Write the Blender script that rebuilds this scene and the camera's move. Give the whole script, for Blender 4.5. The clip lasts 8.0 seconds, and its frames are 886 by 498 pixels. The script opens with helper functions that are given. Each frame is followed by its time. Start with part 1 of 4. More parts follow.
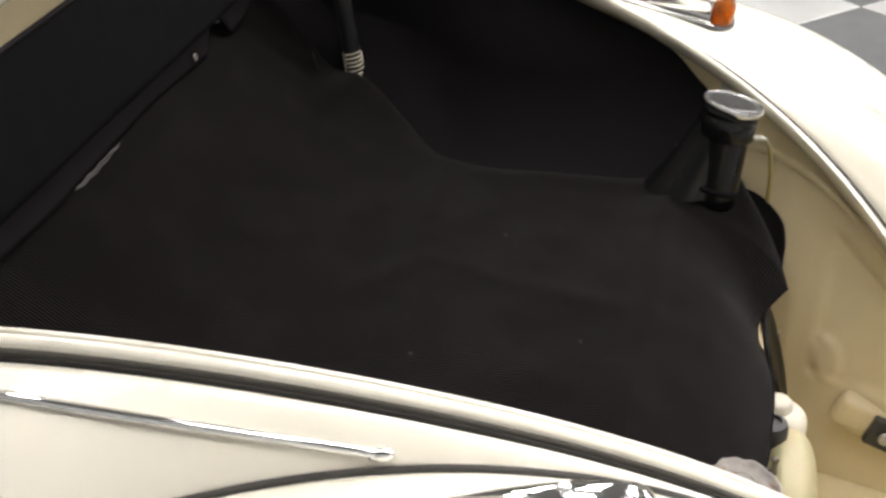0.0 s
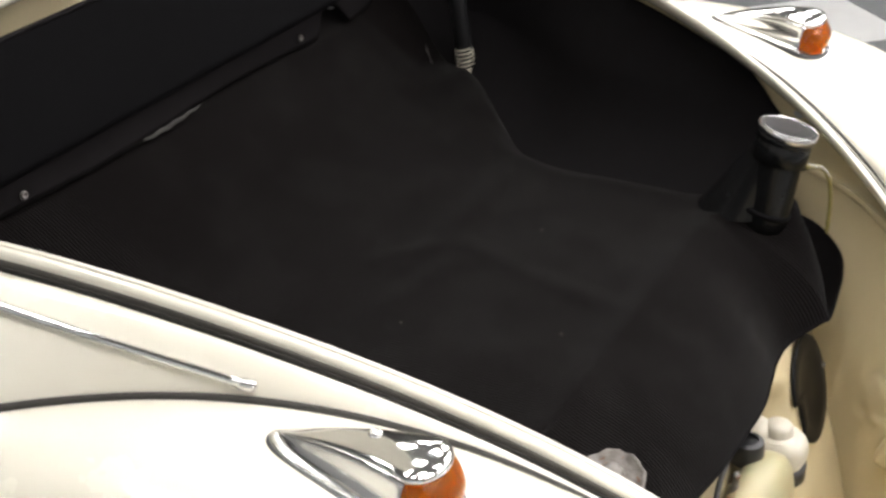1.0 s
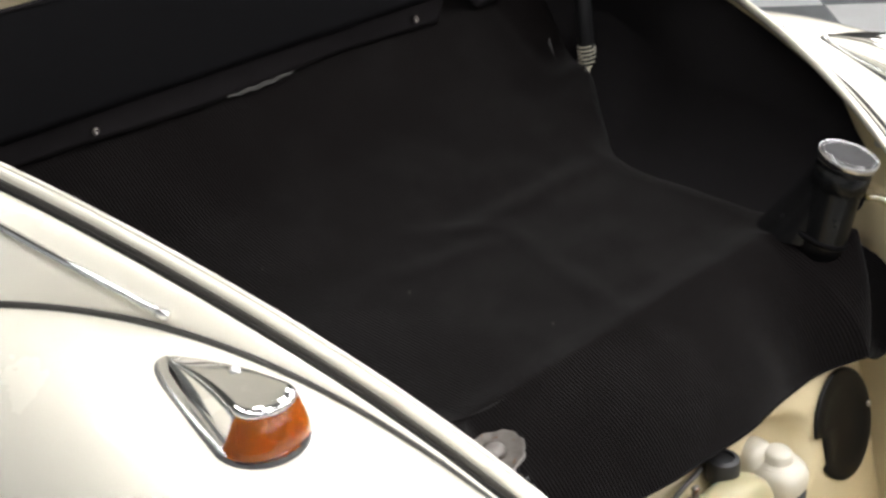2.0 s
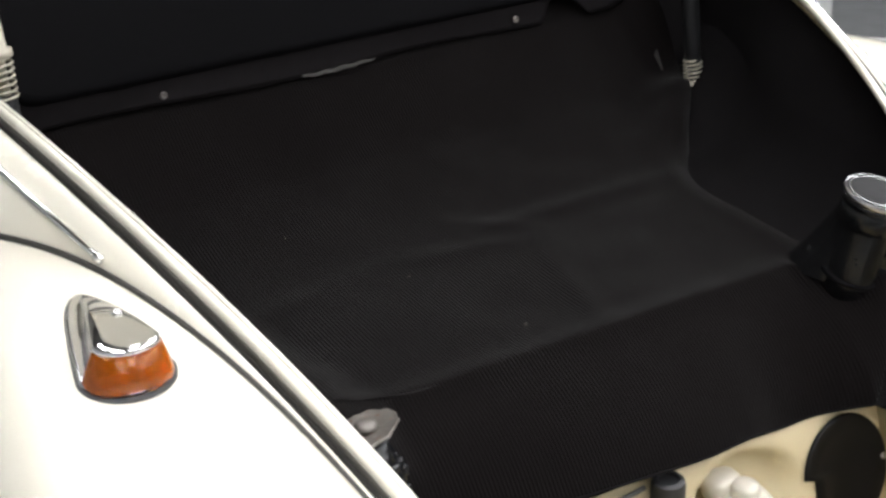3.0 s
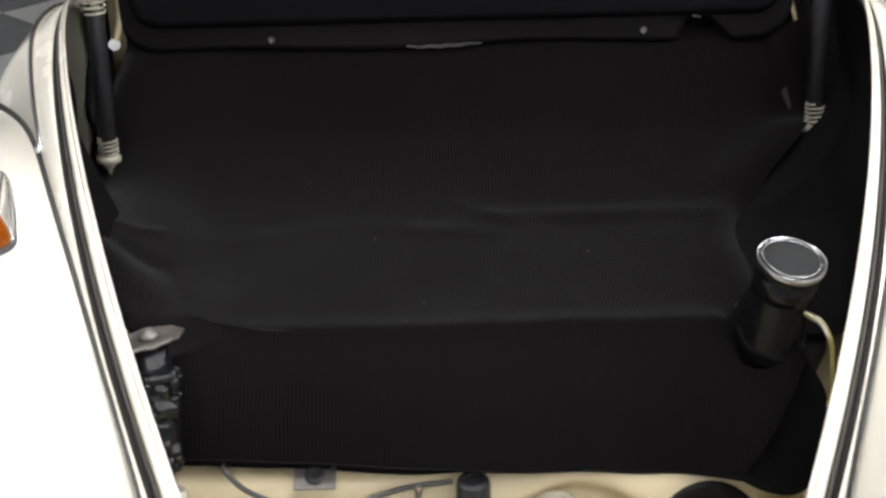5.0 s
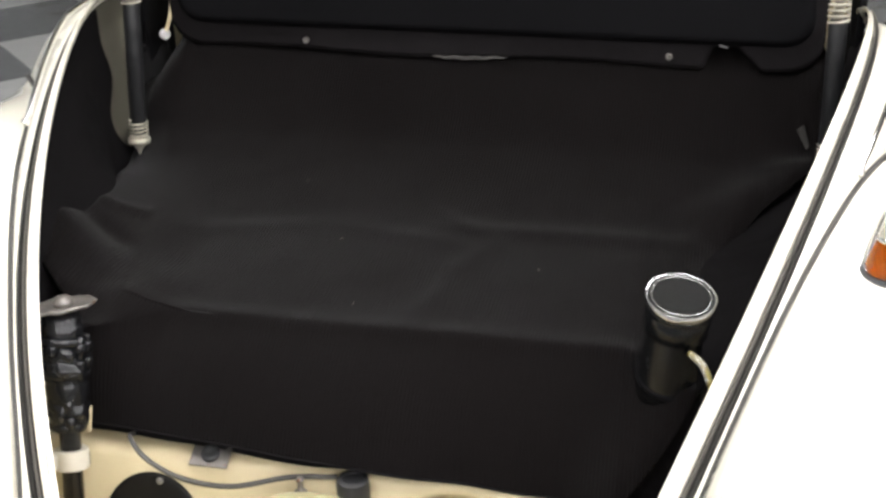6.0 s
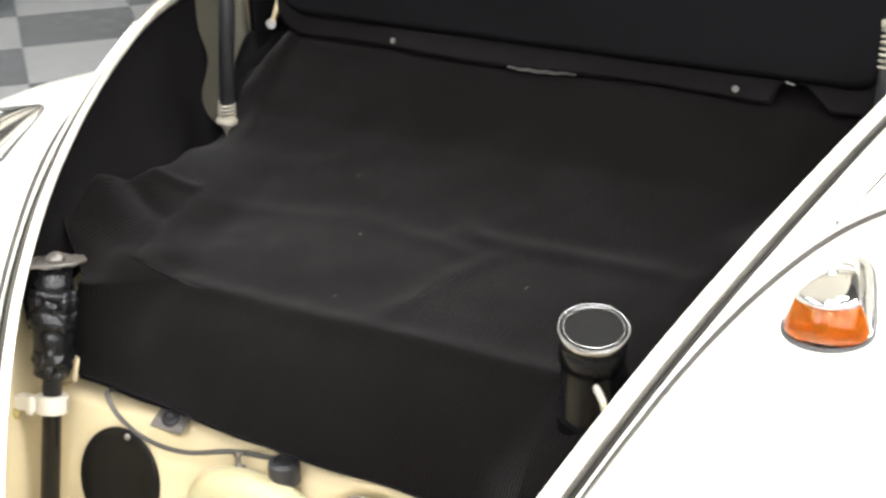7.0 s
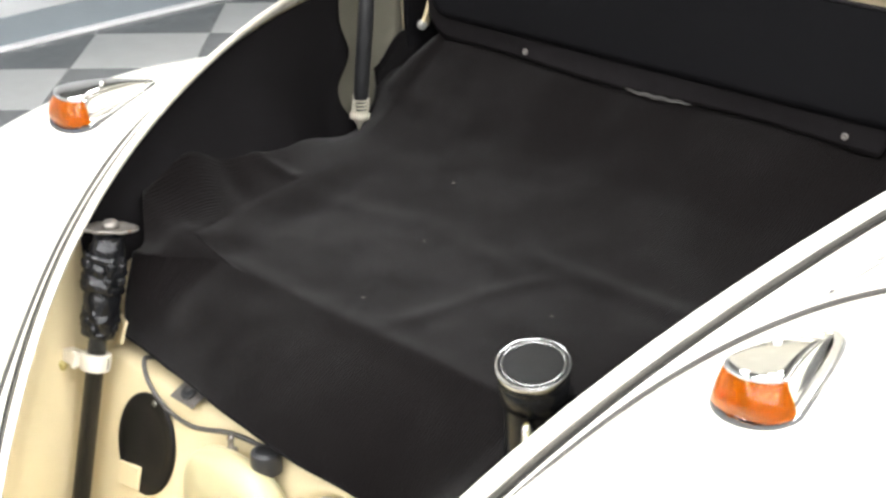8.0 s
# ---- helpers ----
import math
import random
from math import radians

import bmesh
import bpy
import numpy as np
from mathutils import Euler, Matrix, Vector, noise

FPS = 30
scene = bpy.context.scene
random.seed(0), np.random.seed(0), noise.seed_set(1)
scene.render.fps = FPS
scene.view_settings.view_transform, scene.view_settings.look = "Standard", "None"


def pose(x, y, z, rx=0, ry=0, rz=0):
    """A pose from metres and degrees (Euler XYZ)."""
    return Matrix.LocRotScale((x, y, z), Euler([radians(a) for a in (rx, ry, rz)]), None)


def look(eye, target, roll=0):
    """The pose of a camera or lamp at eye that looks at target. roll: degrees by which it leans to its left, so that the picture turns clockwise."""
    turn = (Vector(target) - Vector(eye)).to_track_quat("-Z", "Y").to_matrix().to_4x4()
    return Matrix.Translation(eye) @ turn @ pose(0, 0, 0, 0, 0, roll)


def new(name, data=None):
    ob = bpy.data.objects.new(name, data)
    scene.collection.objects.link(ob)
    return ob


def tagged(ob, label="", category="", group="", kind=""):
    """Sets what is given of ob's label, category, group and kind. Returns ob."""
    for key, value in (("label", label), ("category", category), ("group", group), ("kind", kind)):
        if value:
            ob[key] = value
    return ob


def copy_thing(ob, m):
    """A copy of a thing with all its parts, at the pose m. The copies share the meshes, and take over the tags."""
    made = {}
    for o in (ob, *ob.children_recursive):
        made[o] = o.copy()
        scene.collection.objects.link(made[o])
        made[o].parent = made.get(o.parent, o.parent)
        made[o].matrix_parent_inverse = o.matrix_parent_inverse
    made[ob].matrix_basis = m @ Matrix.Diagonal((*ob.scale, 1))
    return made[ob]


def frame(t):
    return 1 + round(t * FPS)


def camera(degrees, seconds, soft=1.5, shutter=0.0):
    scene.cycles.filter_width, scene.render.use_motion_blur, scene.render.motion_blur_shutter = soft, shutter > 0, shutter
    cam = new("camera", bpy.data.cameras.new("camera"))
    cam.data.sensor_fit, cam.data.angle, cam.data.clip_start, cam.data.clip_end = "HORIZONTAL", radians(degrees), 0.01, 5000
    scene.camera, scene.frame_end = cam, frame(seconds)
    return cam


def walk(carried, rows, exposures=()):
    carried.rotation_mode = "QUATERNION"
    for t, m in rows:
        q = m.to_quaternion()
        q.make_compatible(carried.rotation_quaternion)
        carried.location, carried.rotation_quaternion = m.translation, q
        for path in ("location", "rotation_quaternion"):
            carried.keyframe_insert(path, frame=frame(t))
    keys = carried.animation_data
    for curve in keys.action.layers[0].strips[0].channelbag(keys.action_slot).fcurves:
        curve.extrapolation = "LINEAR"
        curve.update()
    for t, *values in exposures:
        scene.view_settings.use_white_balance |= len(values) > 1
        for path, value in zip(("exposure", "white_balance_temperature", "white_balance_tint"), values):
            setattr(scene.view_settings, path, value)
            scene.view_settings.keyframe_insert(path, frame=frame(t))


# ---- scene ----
cam = camera(35.2, 8.0, soft=2.8, shutter=0.3)
PATH = [
    (0, (-1.398, -0.056, 1.56), (0.301, 0.355, 0.589), -1.7),
    (0.5, (-1.41, -0.252, 1.564), (0.232, 0.359, 0.6), -1.6),
    (1, (-1.376, -0.447, 1.568), (0.174, 0.397, 0.627), -1.7),
    (1.5, (-1.306, -0.634, 1.57), (0.102, 0.436, 0.637), -1.5),
    (2, (-1.201, -0.82, 1.57), (0.062, 0.42, 0.639), -1.5),
    (2.2, (-1.145, -0.893, 1.572), (0.046, 0.417, 0.641), -1.6),
    (3.3, (-0.777, -1.217, 1.559), (-0.027, 0.401, 0.655), -1.8),
    (3.5, (-0.708, -1.263, 1.566), (-0.032, 0.387, 0.66), -1.4),
    (4, (-0.5, -1.36, 1.569), (-0.013, 0.356, 0.664), -1.2),
    (4.5, (-0.286, -1.432, 1.562), (-0.054, 0.343, 0.67), -1.1),
    (5, (-0.071, -1.463, 1.56), (-0.038, 0.325, 0.664), -1.2),
    (5.2, (0.024, -1.465, 1.555), (-0.008, 0.326, 0.666), -1.3),
    (6.3, (0.524, -1.439, 1.562), (0.016, 0.291, 0.696), -0.9),
    (6.5, (0.616, -1.411, 1.559), (0.027, 0.294, 0.696), -0.8),
    (7, (0.836, -1.319, 1.562), (0.006, 0.286, 0.705), -0.7),
    (7.5, (1.035, -1.182, 1.553), (-0.063, 0.26, 0.706), -0.7),
    (8, (1.196, -1.019, 1.552), (-0.077, 0.273, 0.709), -0.5),
]
EXPOSURES = [(0.0, 0.18, 6550, 11), (2.0, 0.13, 6300, 10.2), (4.0, 0.03, 6150, 10), (5.2, -0.02, 6150, 10), (6.4, 0.78, 6350, 9.8), (7.0, 0.93, 6300, 9.2), (8.0, 1.05, 6250, 8.2)]
walk(cam, [(t, look(eye, aim, roll)) for t, eye, aim, roll in PATH], EXPOSURES)

# ---------------------------------------------------------------- world and light
world = bpy.data.worlds.new("workshop_air")
scene.world = world
world.use_nodes = True
world.node_tree.nodes["Background"].inputs[0].default_value = (0.9, 0.95, 1.0, 1)
world.node_tree.nodes["Background"].inputs[1].default_value = 0.05
LAMP_POWER = 24.0         # emission of the ceiling light diffusers
LAMP_X = -0.95            # first of the seven rows of ceiling lights


# ---------------------------------------------------------------- materials
def material(name, color, rough=0.5, metal=0.0, vary=0.08, scale=30.0, bump=0.0, bump_scale=200.0,
             coat=0.0, sheen=0.0, spec=0.5, speck=0.0, speck_scale=300.0, speck_color=(0.3, 0.28, 0.25), **extra):
    """Principled surface with two scales of colour variation and a fine relief."""
    m = bpy.data.materials.new(name)
    m.use_nodes = True
    nt = m.node_tree
    b = nt.nodes["Principled BSDF"]
    geo = nt.nodes.new("ShaderNodeNewGeometry")
    n1 = nt.nodes.new("ShaderNodeTexNoise")
    n1.inputs["Scale"].default_value, n1.inputs["Detail"].default_value = scale, 4
    n2 = nt.nodes.new("ShaderNodeTexNoise")
    n2.inputs["Scale"].default_value, n2.inputs["Detail"].default_value = scale * 0.12, 3
    for n in (n1, n2):
        nt.links.new(geo.outputs["Position"], n.inputs["Vector"])
    mixn = nt.nodes.new("ShaderNodeMath")
    mixn.operation = "ADD"
    nt.links.new(n1.outputs["Fac"], mixn.inputs[0])
    nt.links.new(n2.outputs["Fac"], mixn.inputs[1])
    ramp = nt.nodes.new("ShaderNodeMapRange")
    ramp.inputs["From Min"].default_value, ramp.inputs["From Max"].default_value = 0.6, 1.4
    ramp.inputs["To Min"].default_value, ramp.inputs["To Max"].default_value = 1 - vary, 1 + vary
    nt.links.new(mixn.outputs[0], ramp.inputs["Value"])
    mul = nt.nodes.new("ShaderNodeVectorMath")
    mul.operation = "MULTIPLY"
    mul.inputs[0].default_value = color
    nt.links.new(ramp.outputs["Result"], mul.inputs[1])
    out = mul.outputs[0]
    if speck > 0:
        sp = nt.nodes.new("ShaderNodeTexNoise")
        sp.inputs["Scale"].default_value, sp.inputs["Detail"].default_value = speck_scale, 2
        nt.links.new(geo.outputs["Position"], sp.inputs["Vector"])
        gate = nt.nodes.new("ShaderNodeMapRange")
        gate.inputs["From Min"].default_value, gate.inputs["From Max"].default_value = 0.76 - speck, 0.80 - speck
        nt.links.new(sp.outputs["Fac"], gate.inputs["Value"])
        mx = nt.nodes.new("ShaderNodeMix")
        mx.data_type = "RGBA"
        nt.links.new(gate.outputs["Result"], mx.inputs["Factor"])
        nt.links.new(out, mx.inputs["A"])
        mx.inputs["B"].default_value = (*speck_color, 1)
        out = mx.outputs["Result"]
    nt.links.new(out, b.inputs["Base Color"])
    rr = nt.nodes.new("ShaderNodeMapRange")
    rr.inputs["To Min"].default_value, rr.inputs["To Max"].default_value = max(rough * 0.75, 0.01), min(rough * 1.3, 1)
    nt.links.new(n1.outputs["Fac"], rr.inputs["Value"])
    nt.links.new(rr.outputs["Result"], b.inputs["Roughness"])
    b.inputs["Metallic"].default_value = metal
    b.inputs["Specular IOR Level"].default_value = spec
    b.inputs["Coat Weight"].default_value, b.inputs["Coat Roughness"].default_value = coat, 0.04
    b.inputs["Sheen Weight"].default_value, b.inputs["Sheen Roughness"].default_value = sheen, 0.4
    for key, value in extra.items():
        b.inputs[key.replace("_", " ")].default_value = value
    if bump > 0:
        nb = nt.nodes.new("ShaderNodeTexNoise")
        nb.inputs["Scale"].default_value, nb.inputs["Detail"].default_value = bump_scale, 3
        nt.links.new(geo.outputs["Position"], nb.inputs["Vector"])
        bp = nt.nodes.new("ShaderNodeBump")
        bp.inputs["Strength"].default_value, bp.inputs["Distance"].default_value = bump, 0.002
        nt.links.new(nb.outputs["Fac"], bp.inputs["Height"])
        nt.links.new(bp.outputs["Normal"], b.inputs["Normal"])
    return m


def ribbed(name, color, pitch, sheen, strength, across="X"):
    """Black needle felt with fine ribs that run along the car."""
    m = material(name, color, rough=0.95, vary=0.12, scale=60, sheen=sheen, spec=0.0)
    nt = m.node_tree
    b = nt.nodes["Principled BSDF"]
    geo = [n for n in nt.nodes if n.type == "NEW_GEOMETRY"][0]
    wave = nt.nodes.new("ShaderNodeTexWave")
    wave.wave_type, wave.bands_direction, wave.wave_profile = "BANDS", "X", "SIN"
    wave.inputs["Scale"].default_value = 0.314 / pitch
    wave.inputs["Distortion"].default_value, wave.inputs["Detail"].default_value = 0.25, 1
    wave.inputs["Detail Scale"].default_value = 3
    if across == "ARC":
        # count the ribs along the felt as it bends up to the wall
        xyz = nt.nodes.new("ShaderNodeSeparateXYZ")
        nt.links.new(geo.outputs["Position"], xyz.inputs[0])
        out = nt.nodes.new("ShaderNodeMath")
        out.operation = "ABSOLUTE"
        nt.links.new(xyz.outputs["X"], out.inputs[0])
        arc = nt.nodes.new("ShaderNodeMath")
        nt.links.new(out.outputs[0], arc.inputs[0])
        nt.links.new(xyz.outputs["Z"], arc.inputs[1])
        put = nt.nodes.new("ShaderNodeCombineXYZ")
        nt.links.new(arc.outputs[0], put.inputs["X"])
        nt.links.new(xyz.outputs["Y"], put.inputs["Y"])
        nt.links.new(put.outputs[0], wave.inputs["Vector"])
    else:
        nt.links.new(geo.outputs["Position"], wave.inputs["Vector"])
    fuzz = nt.nodes.new("ShaderNodeTexNoise")
    fuzz.inputs["Scale"].default_value, fuzz.inputs["Detail"].default_value = 900, 2
    nt.links.new(geo.outputs["Position"], fuzz.inputs["Vector"])
    add = nt.nodes.new("ShaderNodeMath")
    add.operation = "MULTIPLY_ADD"
    nt.links.new(fuzz.outputs["Fac"], add.inputs[0])
    add.inputs[1].default_value = 0.6
    # the ribs are worn flat in patches
    worn = nt.nodes.new("ShaderNodeTexNoise")
    worn.inputs["Scale"].default_value, worn.inputs["Detail"].default_value = 7, 2
    nt.links.new(geo.outputs["Position"], worn.inputs["Vector"])
    keep = nt.nodes.new("ShaderNodeMapRange")
    keep.inputs["From Min"].default_value, keep.inputs["From Max"].default_value = 0.46, 0.62
    keep.inputs["To Min"].default_value = 0.5
    nt.links.new(worn.outputs["Fac"], keep.inputs["Value"])
    ribs = nt.nodes.new("ShaderNodeMath")
    ribs.operation = "MULTIPLY"
    nt.links.new(wave.outputs["Fac"], ribs.inputs[0])
    nt.links.new(keep.outputs["Result"], ribs.inputs[1])
    nt.links.new(ribs.outputs[0], add.inputs[2])
    bp = nt.nodes.new("ShaderNodeBump")
    bp.inputs["Strength"].default_value, bp.inputs["Distance"].default_value = strength, 0.0012
    nt.links.new(add.outputs[0], bp.inputs["Height"])
    nt.links.new(bp.outputs["Normal"], b.inputs["Normal"])
    return m


CREAM = (0.83, 0.79, 0.67)
PAINT = material("ivory_car_paint", CREAM, rough=0.25, vary=0.015, scale=8, coat=1.0, spec=0.5, bump=0.015, bump_scale=60)
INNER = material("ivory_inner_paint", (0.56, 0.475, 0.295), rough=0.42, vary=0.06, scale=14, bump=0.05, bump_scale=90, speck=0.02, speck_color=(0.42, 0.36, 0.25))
BEADING = material("grey_fender_beading", (0.055, 0.052, 0.048), rough=0.65, spec=0.25, vary=0.15, scale=60)
RUBBER = material("weathered_seal_rubber", (0.02, 0.0185, 0.0165), rough=0.75, spec=0.2, vary=0.25, scale=50, bump=0.2, bump_scale=300)
CREASE = material("worn_taupe_rubber", (0.085, 0.079, 0.069), rough=0.6, vary=0.25, scale=40, spec=0.3)
GASKET = material("dark_grey_gasket_rubber", (0.06, 0.06, 0.06), rough=0.6, vary=0.15, scale=80)
CHROME = material("polished_chrome", (0.80, 0.80, 0.79), rough=0.07, metal=1.0, vary=0.02, scale=40)
AMBER = material("amber_lens_plastic", (0.62, 0.150, 0.0004), rough=0.08, vary=0.10, scale=60, spec=0.07,
                 Transmission_Weight=0.7, bump=0.10, bump_scale=420)
SATIN = material("satin_chrome", (0.80, 0.80, 0.79), rough=0.2, metal=1.0, vary=0.03, scale=40)
SCUFFED = material("scuffed_chrome", (0.58, 0.58, 0.58), rough=0.22, metal=1.0, vary=0.15, scale=90, bump=0.15, bump_scale=260)
CARPET = ribbed("black_ribbed_felt", (0.0054, 0.0046, 0.0046), 0.0048, 0.078, 0.85)
LINER = material("black_liner_board", (0.0052, 0.0050, 0.0056), rough=0.7, vary=0.15, scale=30, bump=0.15, bump_scale=500, spec=0.04)
LINER_SIDE = ribbed("black_side_felt", (0.0055, 0.0050, 0.0052), 0.0050, 0.08, 1.0, "ARC")
SIDE_BOARD = material("black_fibre_side_board", (0.0074, 0.0068, 0.0072), rough=0.85, vary=0.2, scale=30, bump=0.2, bump_scale=500, spec=0.02)
# inner wall tone behind the lid supports, with the shade put into its colour
WALL_SHADED = material("shaded_wall_olive", (0.115, 0.108, 0.082), rough=0.6, vary=0.12, scale=20, bump=0.05, bump_scale=90)
BLACK_GLOSS = material("black_greasy_enamel", (0.006, 0.006, 0.0065), rough=0.24, vary=0.3, scale=60, bump=0.15, bump_scale=120, spec=0.28)
GREASE = material("wet_black_grease", (0.008, 0.008, 0.009), rough=0.14, vary=0.35, scale=70, bump=0.25, bump_scale=150, spec=0.36)
CAP_BLACK = material("worn_black_cap_enamel", (0.008, 0.008, 0.008), rough=0.34, vary=0.25, scale=60, spec=0.14, bump=0.08, bump_scale=160)
BLACK_PLASTIC = material("black_moulded_plastic", (0.018, 0.018, 0.019), rough=0.38, vary=0.2, scale=60, bump=0.08, bump_scale=300)
DISC_BLACK = material("black_painted_disc", (0.007, 0.0065, 0.006), rough=0.36, spec=0.12, vary=0.25, scale=20, bump=0.05, bump_scale=60)
BOARD_FLANGE = material("charcoal_board_edge", (0.0125, 0.0112, 0.0118), rough=0.75, vary=0.25, scale=40, spec=0.02)
TORN = material("torn_cardboard", (0.036, 0.033, 0.030), rough=0.9, vary=0.3, scale=150, bump=0.3, bump_scale=400)
STEEL = material("worn_zinc_steel", (0.36, 0.355, 0.345), rough=0.38, metal=1.0, vary=0.2, scale=70, bump=0.1, bump_scale=250)
RUSTY = material("rust_stained_steel", (0.19, 0.175, 0.16), rough=0.42, metal=0.75, vary=0.25, scale=90, speck=0.12, speck_scale=120,
                 speck_color=(0.16, 0.08, 0.045), bump=0.3, bump_scale=200)
SPRING = material("beige_painted_spring", (0.44, 0.41, 0.33), rough=0.45, vary=0.2, scale=80, metal=0.2)
TANK_PLASTIC = material("yellowed_translucent_plastic", (0.39, 0.35, 0.205), rough=0.35, vary=0.08, scale=18, bump=0.05, bump_scale=40,
                        Subsurface_Weight=0.1)
WHITE_PLASTIC = material("milky_white_plastic", (0.54, 0.505, 0.42), rough=0.35, vary=0.05, scale=30)
HOSE = material("yellowed_clear_hose", (0.45, 0.38, 0.14), rough=0.25, vary=0.15, scale=60, Transmission_Weight=0.3)
CABLE = material("grey_wiring_sleeve", (0.055, 0.052, 0.048), rough=0.5, vary=0.15, scale=100)
TYRE = material("black_tyre_rubber", (0.02, 0.02, 0.02), rough=0.8, vary=0.2, scale=40)
TILE_LIGHT = material("light_grey_floor_tile", (0.36, 0.36, 0.355), rough=0.12, vary=0.06, scale=12, bump=0.05, bump_scale=150)
TILE_DARK = material("mid_grey_floor_tile", (0.105, 0.11, 0.112), rough=0.12, vary=0.12, scale=12, bump=0.05, bump_scale=150)
GROUT = material("dark_tile_joint", (0.16, 0.16, 0.16), rough=0.8, vary=0.2, scale=20)
WALL_WHITE = material("white_wall_paint", (0.60, 0.61, 0.61), rough=0.7, vary=0.03, scale=6, bump=0.05, bump_scale=80)
WALL_GREY = material("grey_hall_wall", (0.28, 0.27, 0.25), rough=0.7, vary=0.05, scale=6, bump=0.05, bump_scale=80)
SKIRT = material("blue_grey_skirting_paint", (0.25, 0.28, 0.30), rough=0.4, vary=0.06, scale=10)
CEILING = material("grey_hall_ceiling", (0.25, 0.245, 0.235), rough=0.8, vary=0.03, scale=5)
FRAME_WHITE = material("white_lamp_frame", (0.8, 0.8, 0.8), rough=0.4, vary=0.03, scale=10)
GLOW = bpy.data.materials.new("lamp_diffuser_glow")
GLOW.use_nodes = True
GLOW.node_tree.nodes["Principled BSDF"].inputs["Emission Color"].default_value = (1.0, 0.975, 0.955, 1)
GLOW.node_tree.nodes["Principled BSDF"].inputs["Emission Strength"].default_value = LAMP_POWER


# ---------------------------------------------------------------- mesh helpers
def to_mesh(bm, name, smooth=True):
    me = bpy.data.meshes.new(name)
    bmesh.ops.recalc_face_normals(bm, faces=bm.faces)
    bm.to_mesh(me)
    bm.free()
    if smooth:
        for p in me.polygons:
            p.use_smooth = True
    return me


def part(name, bm, mat, parent=None, label="", smooth=True, thick=0.0, sharp=None):
    """Links a bmesh as one mesh object under a thing or a part."""
    ob = new(name, to_mesh(bm, name, smooth))
    ob.data.materials.append(mat)
    if parent is not None:
        ob.parent = parent
    if label:
        tagged(ob, label=label)
    if thick:
        mod = ob.modifiers.new("thickness", "SOLIDIFY")
        mod.thickness, mod.offset = thick, -1
    if sharp:
        ob.data.set_sharp_from_angle(angle=radians(sharp))
    return ob


def thing(name, label, category, group="", kind="", at=(0, 0, 0)):
    ob = new(name)
    ob.empty_display_size = 0.1
    ob.location = at
    return tagged(ob, label, category, group, kind)


def grid(fn, nu, nv, close_u=False, bm=None):
    """A sheet of nu x nv cells through fn(u, v), u and v in 0..1."""
    bm = bm or bmesh.new()
    cols = nu if close_u else nu + 1
    vs = [[bm.verts.new(fn(i / nu, j / nv)) for i in range(cols)] for j in range(nv + 1)]
    for j in range(nv):
        for i in range(nu):
            k = (i + 1) % cols
            bm.faces.new((vs[j][i], vs[j][k], vs[j + 1][k], vs[j + 1][i]))
    return bm


def lathe(profile, m=Matrix.Identity(4), seg=32, bm=None, wob=0.0):
    """Turns (radius, height) pairs round the z axis of m, closing the ends."""
    bm = bm or bmesh.new()
    rings = []
    for k, (r, h) in enumerate(profile):
        ring = []
        for i in range(seg):
            a = 2 * math.pi * i / seg
            rr = r * (1 + wob * math.sin(5 * a + k))
            ring.append(bm.verts.new(m @ Vector((rr * math.cos(a), rr * math.sin(a), h))))
        rings.append(ring)
    for a, b in zip(rings, rings[1:]):
        for i in range(seg):
            bm.faces.new((a[i], a[(i + 1) % seg], b[(i + 1) % seg], b[i]))
    bm.faces.new(rings[0][::-1])
    bm.faces.new(rings[-1])
    return bm


def sweep(points, profile, bm=None, closed_profile=True, cap=True):
    """Sweeps a profile of (side, up) offsets along points; up is kept near world z."""
    bm = bm or bmesh.new()
    pts = [Vector(p) for p in points]
    rings = []
    ref = Vector((0, 0, 1))
    for k, p in enumerate(pts):
        d = (pts[min(k + 1, len(pts) - 1)] - pts[max(k - 1, 0)]).normalized()
        if abs(d.dot(ref)) > 0.95:
            ref = Vector((0, 1, 0)) if k == 0 else ref
        side = d.cross(ref).normalized()
        up = side.cross(d)
        ref = up
        rings.append([bm.verts.new(p + side * a + up * b) for a, b in profile])
    n = len(profile)
    for a, b in zip(rings, rings[1:]):
        for i in range(n if closed_profile else n - 1):
            bm.faces.new((a[i], a[(i + 1) % n], b[(i + 1) % n], b[i]))
    if cap and closed_profile:
        bm.faces.new(rings[0][::-1])
        bm.faces.new(rings[-1])
    return bm


def ring_profile(r, n=10, sx=1.0, sy=1.0):
    return [(r * sx * math.cos(2 * math.pi * i / n), r * sy * math.sin(2 * math.pi * i / n)) for i in range(n)]


def smooth_path(ctrl, n=40):
    """Catmull-Rom curve through the control points."""
    c = [Vector(p) for p in ctrl]
    c = [2 * c[0] - c[1]] + c + [2 * c[-1] - c[-2]]
    out = []
    for k in range(n + 1):
        t = k / n * (len(c) - 3)
        i = min(int(t), len(c) - 4)
        f = t - i
        p0, p1, p2, p3 = c[i:i + 4]
        out.append(0.5 * (2 * p1 + (p2 - p0) * f + (2 * p0 - 5 * p1 + 4 * p2 - p3) * f * f + (3 * p1 - p0 - 3 * p2 + p3) * f ** 3))
    return out


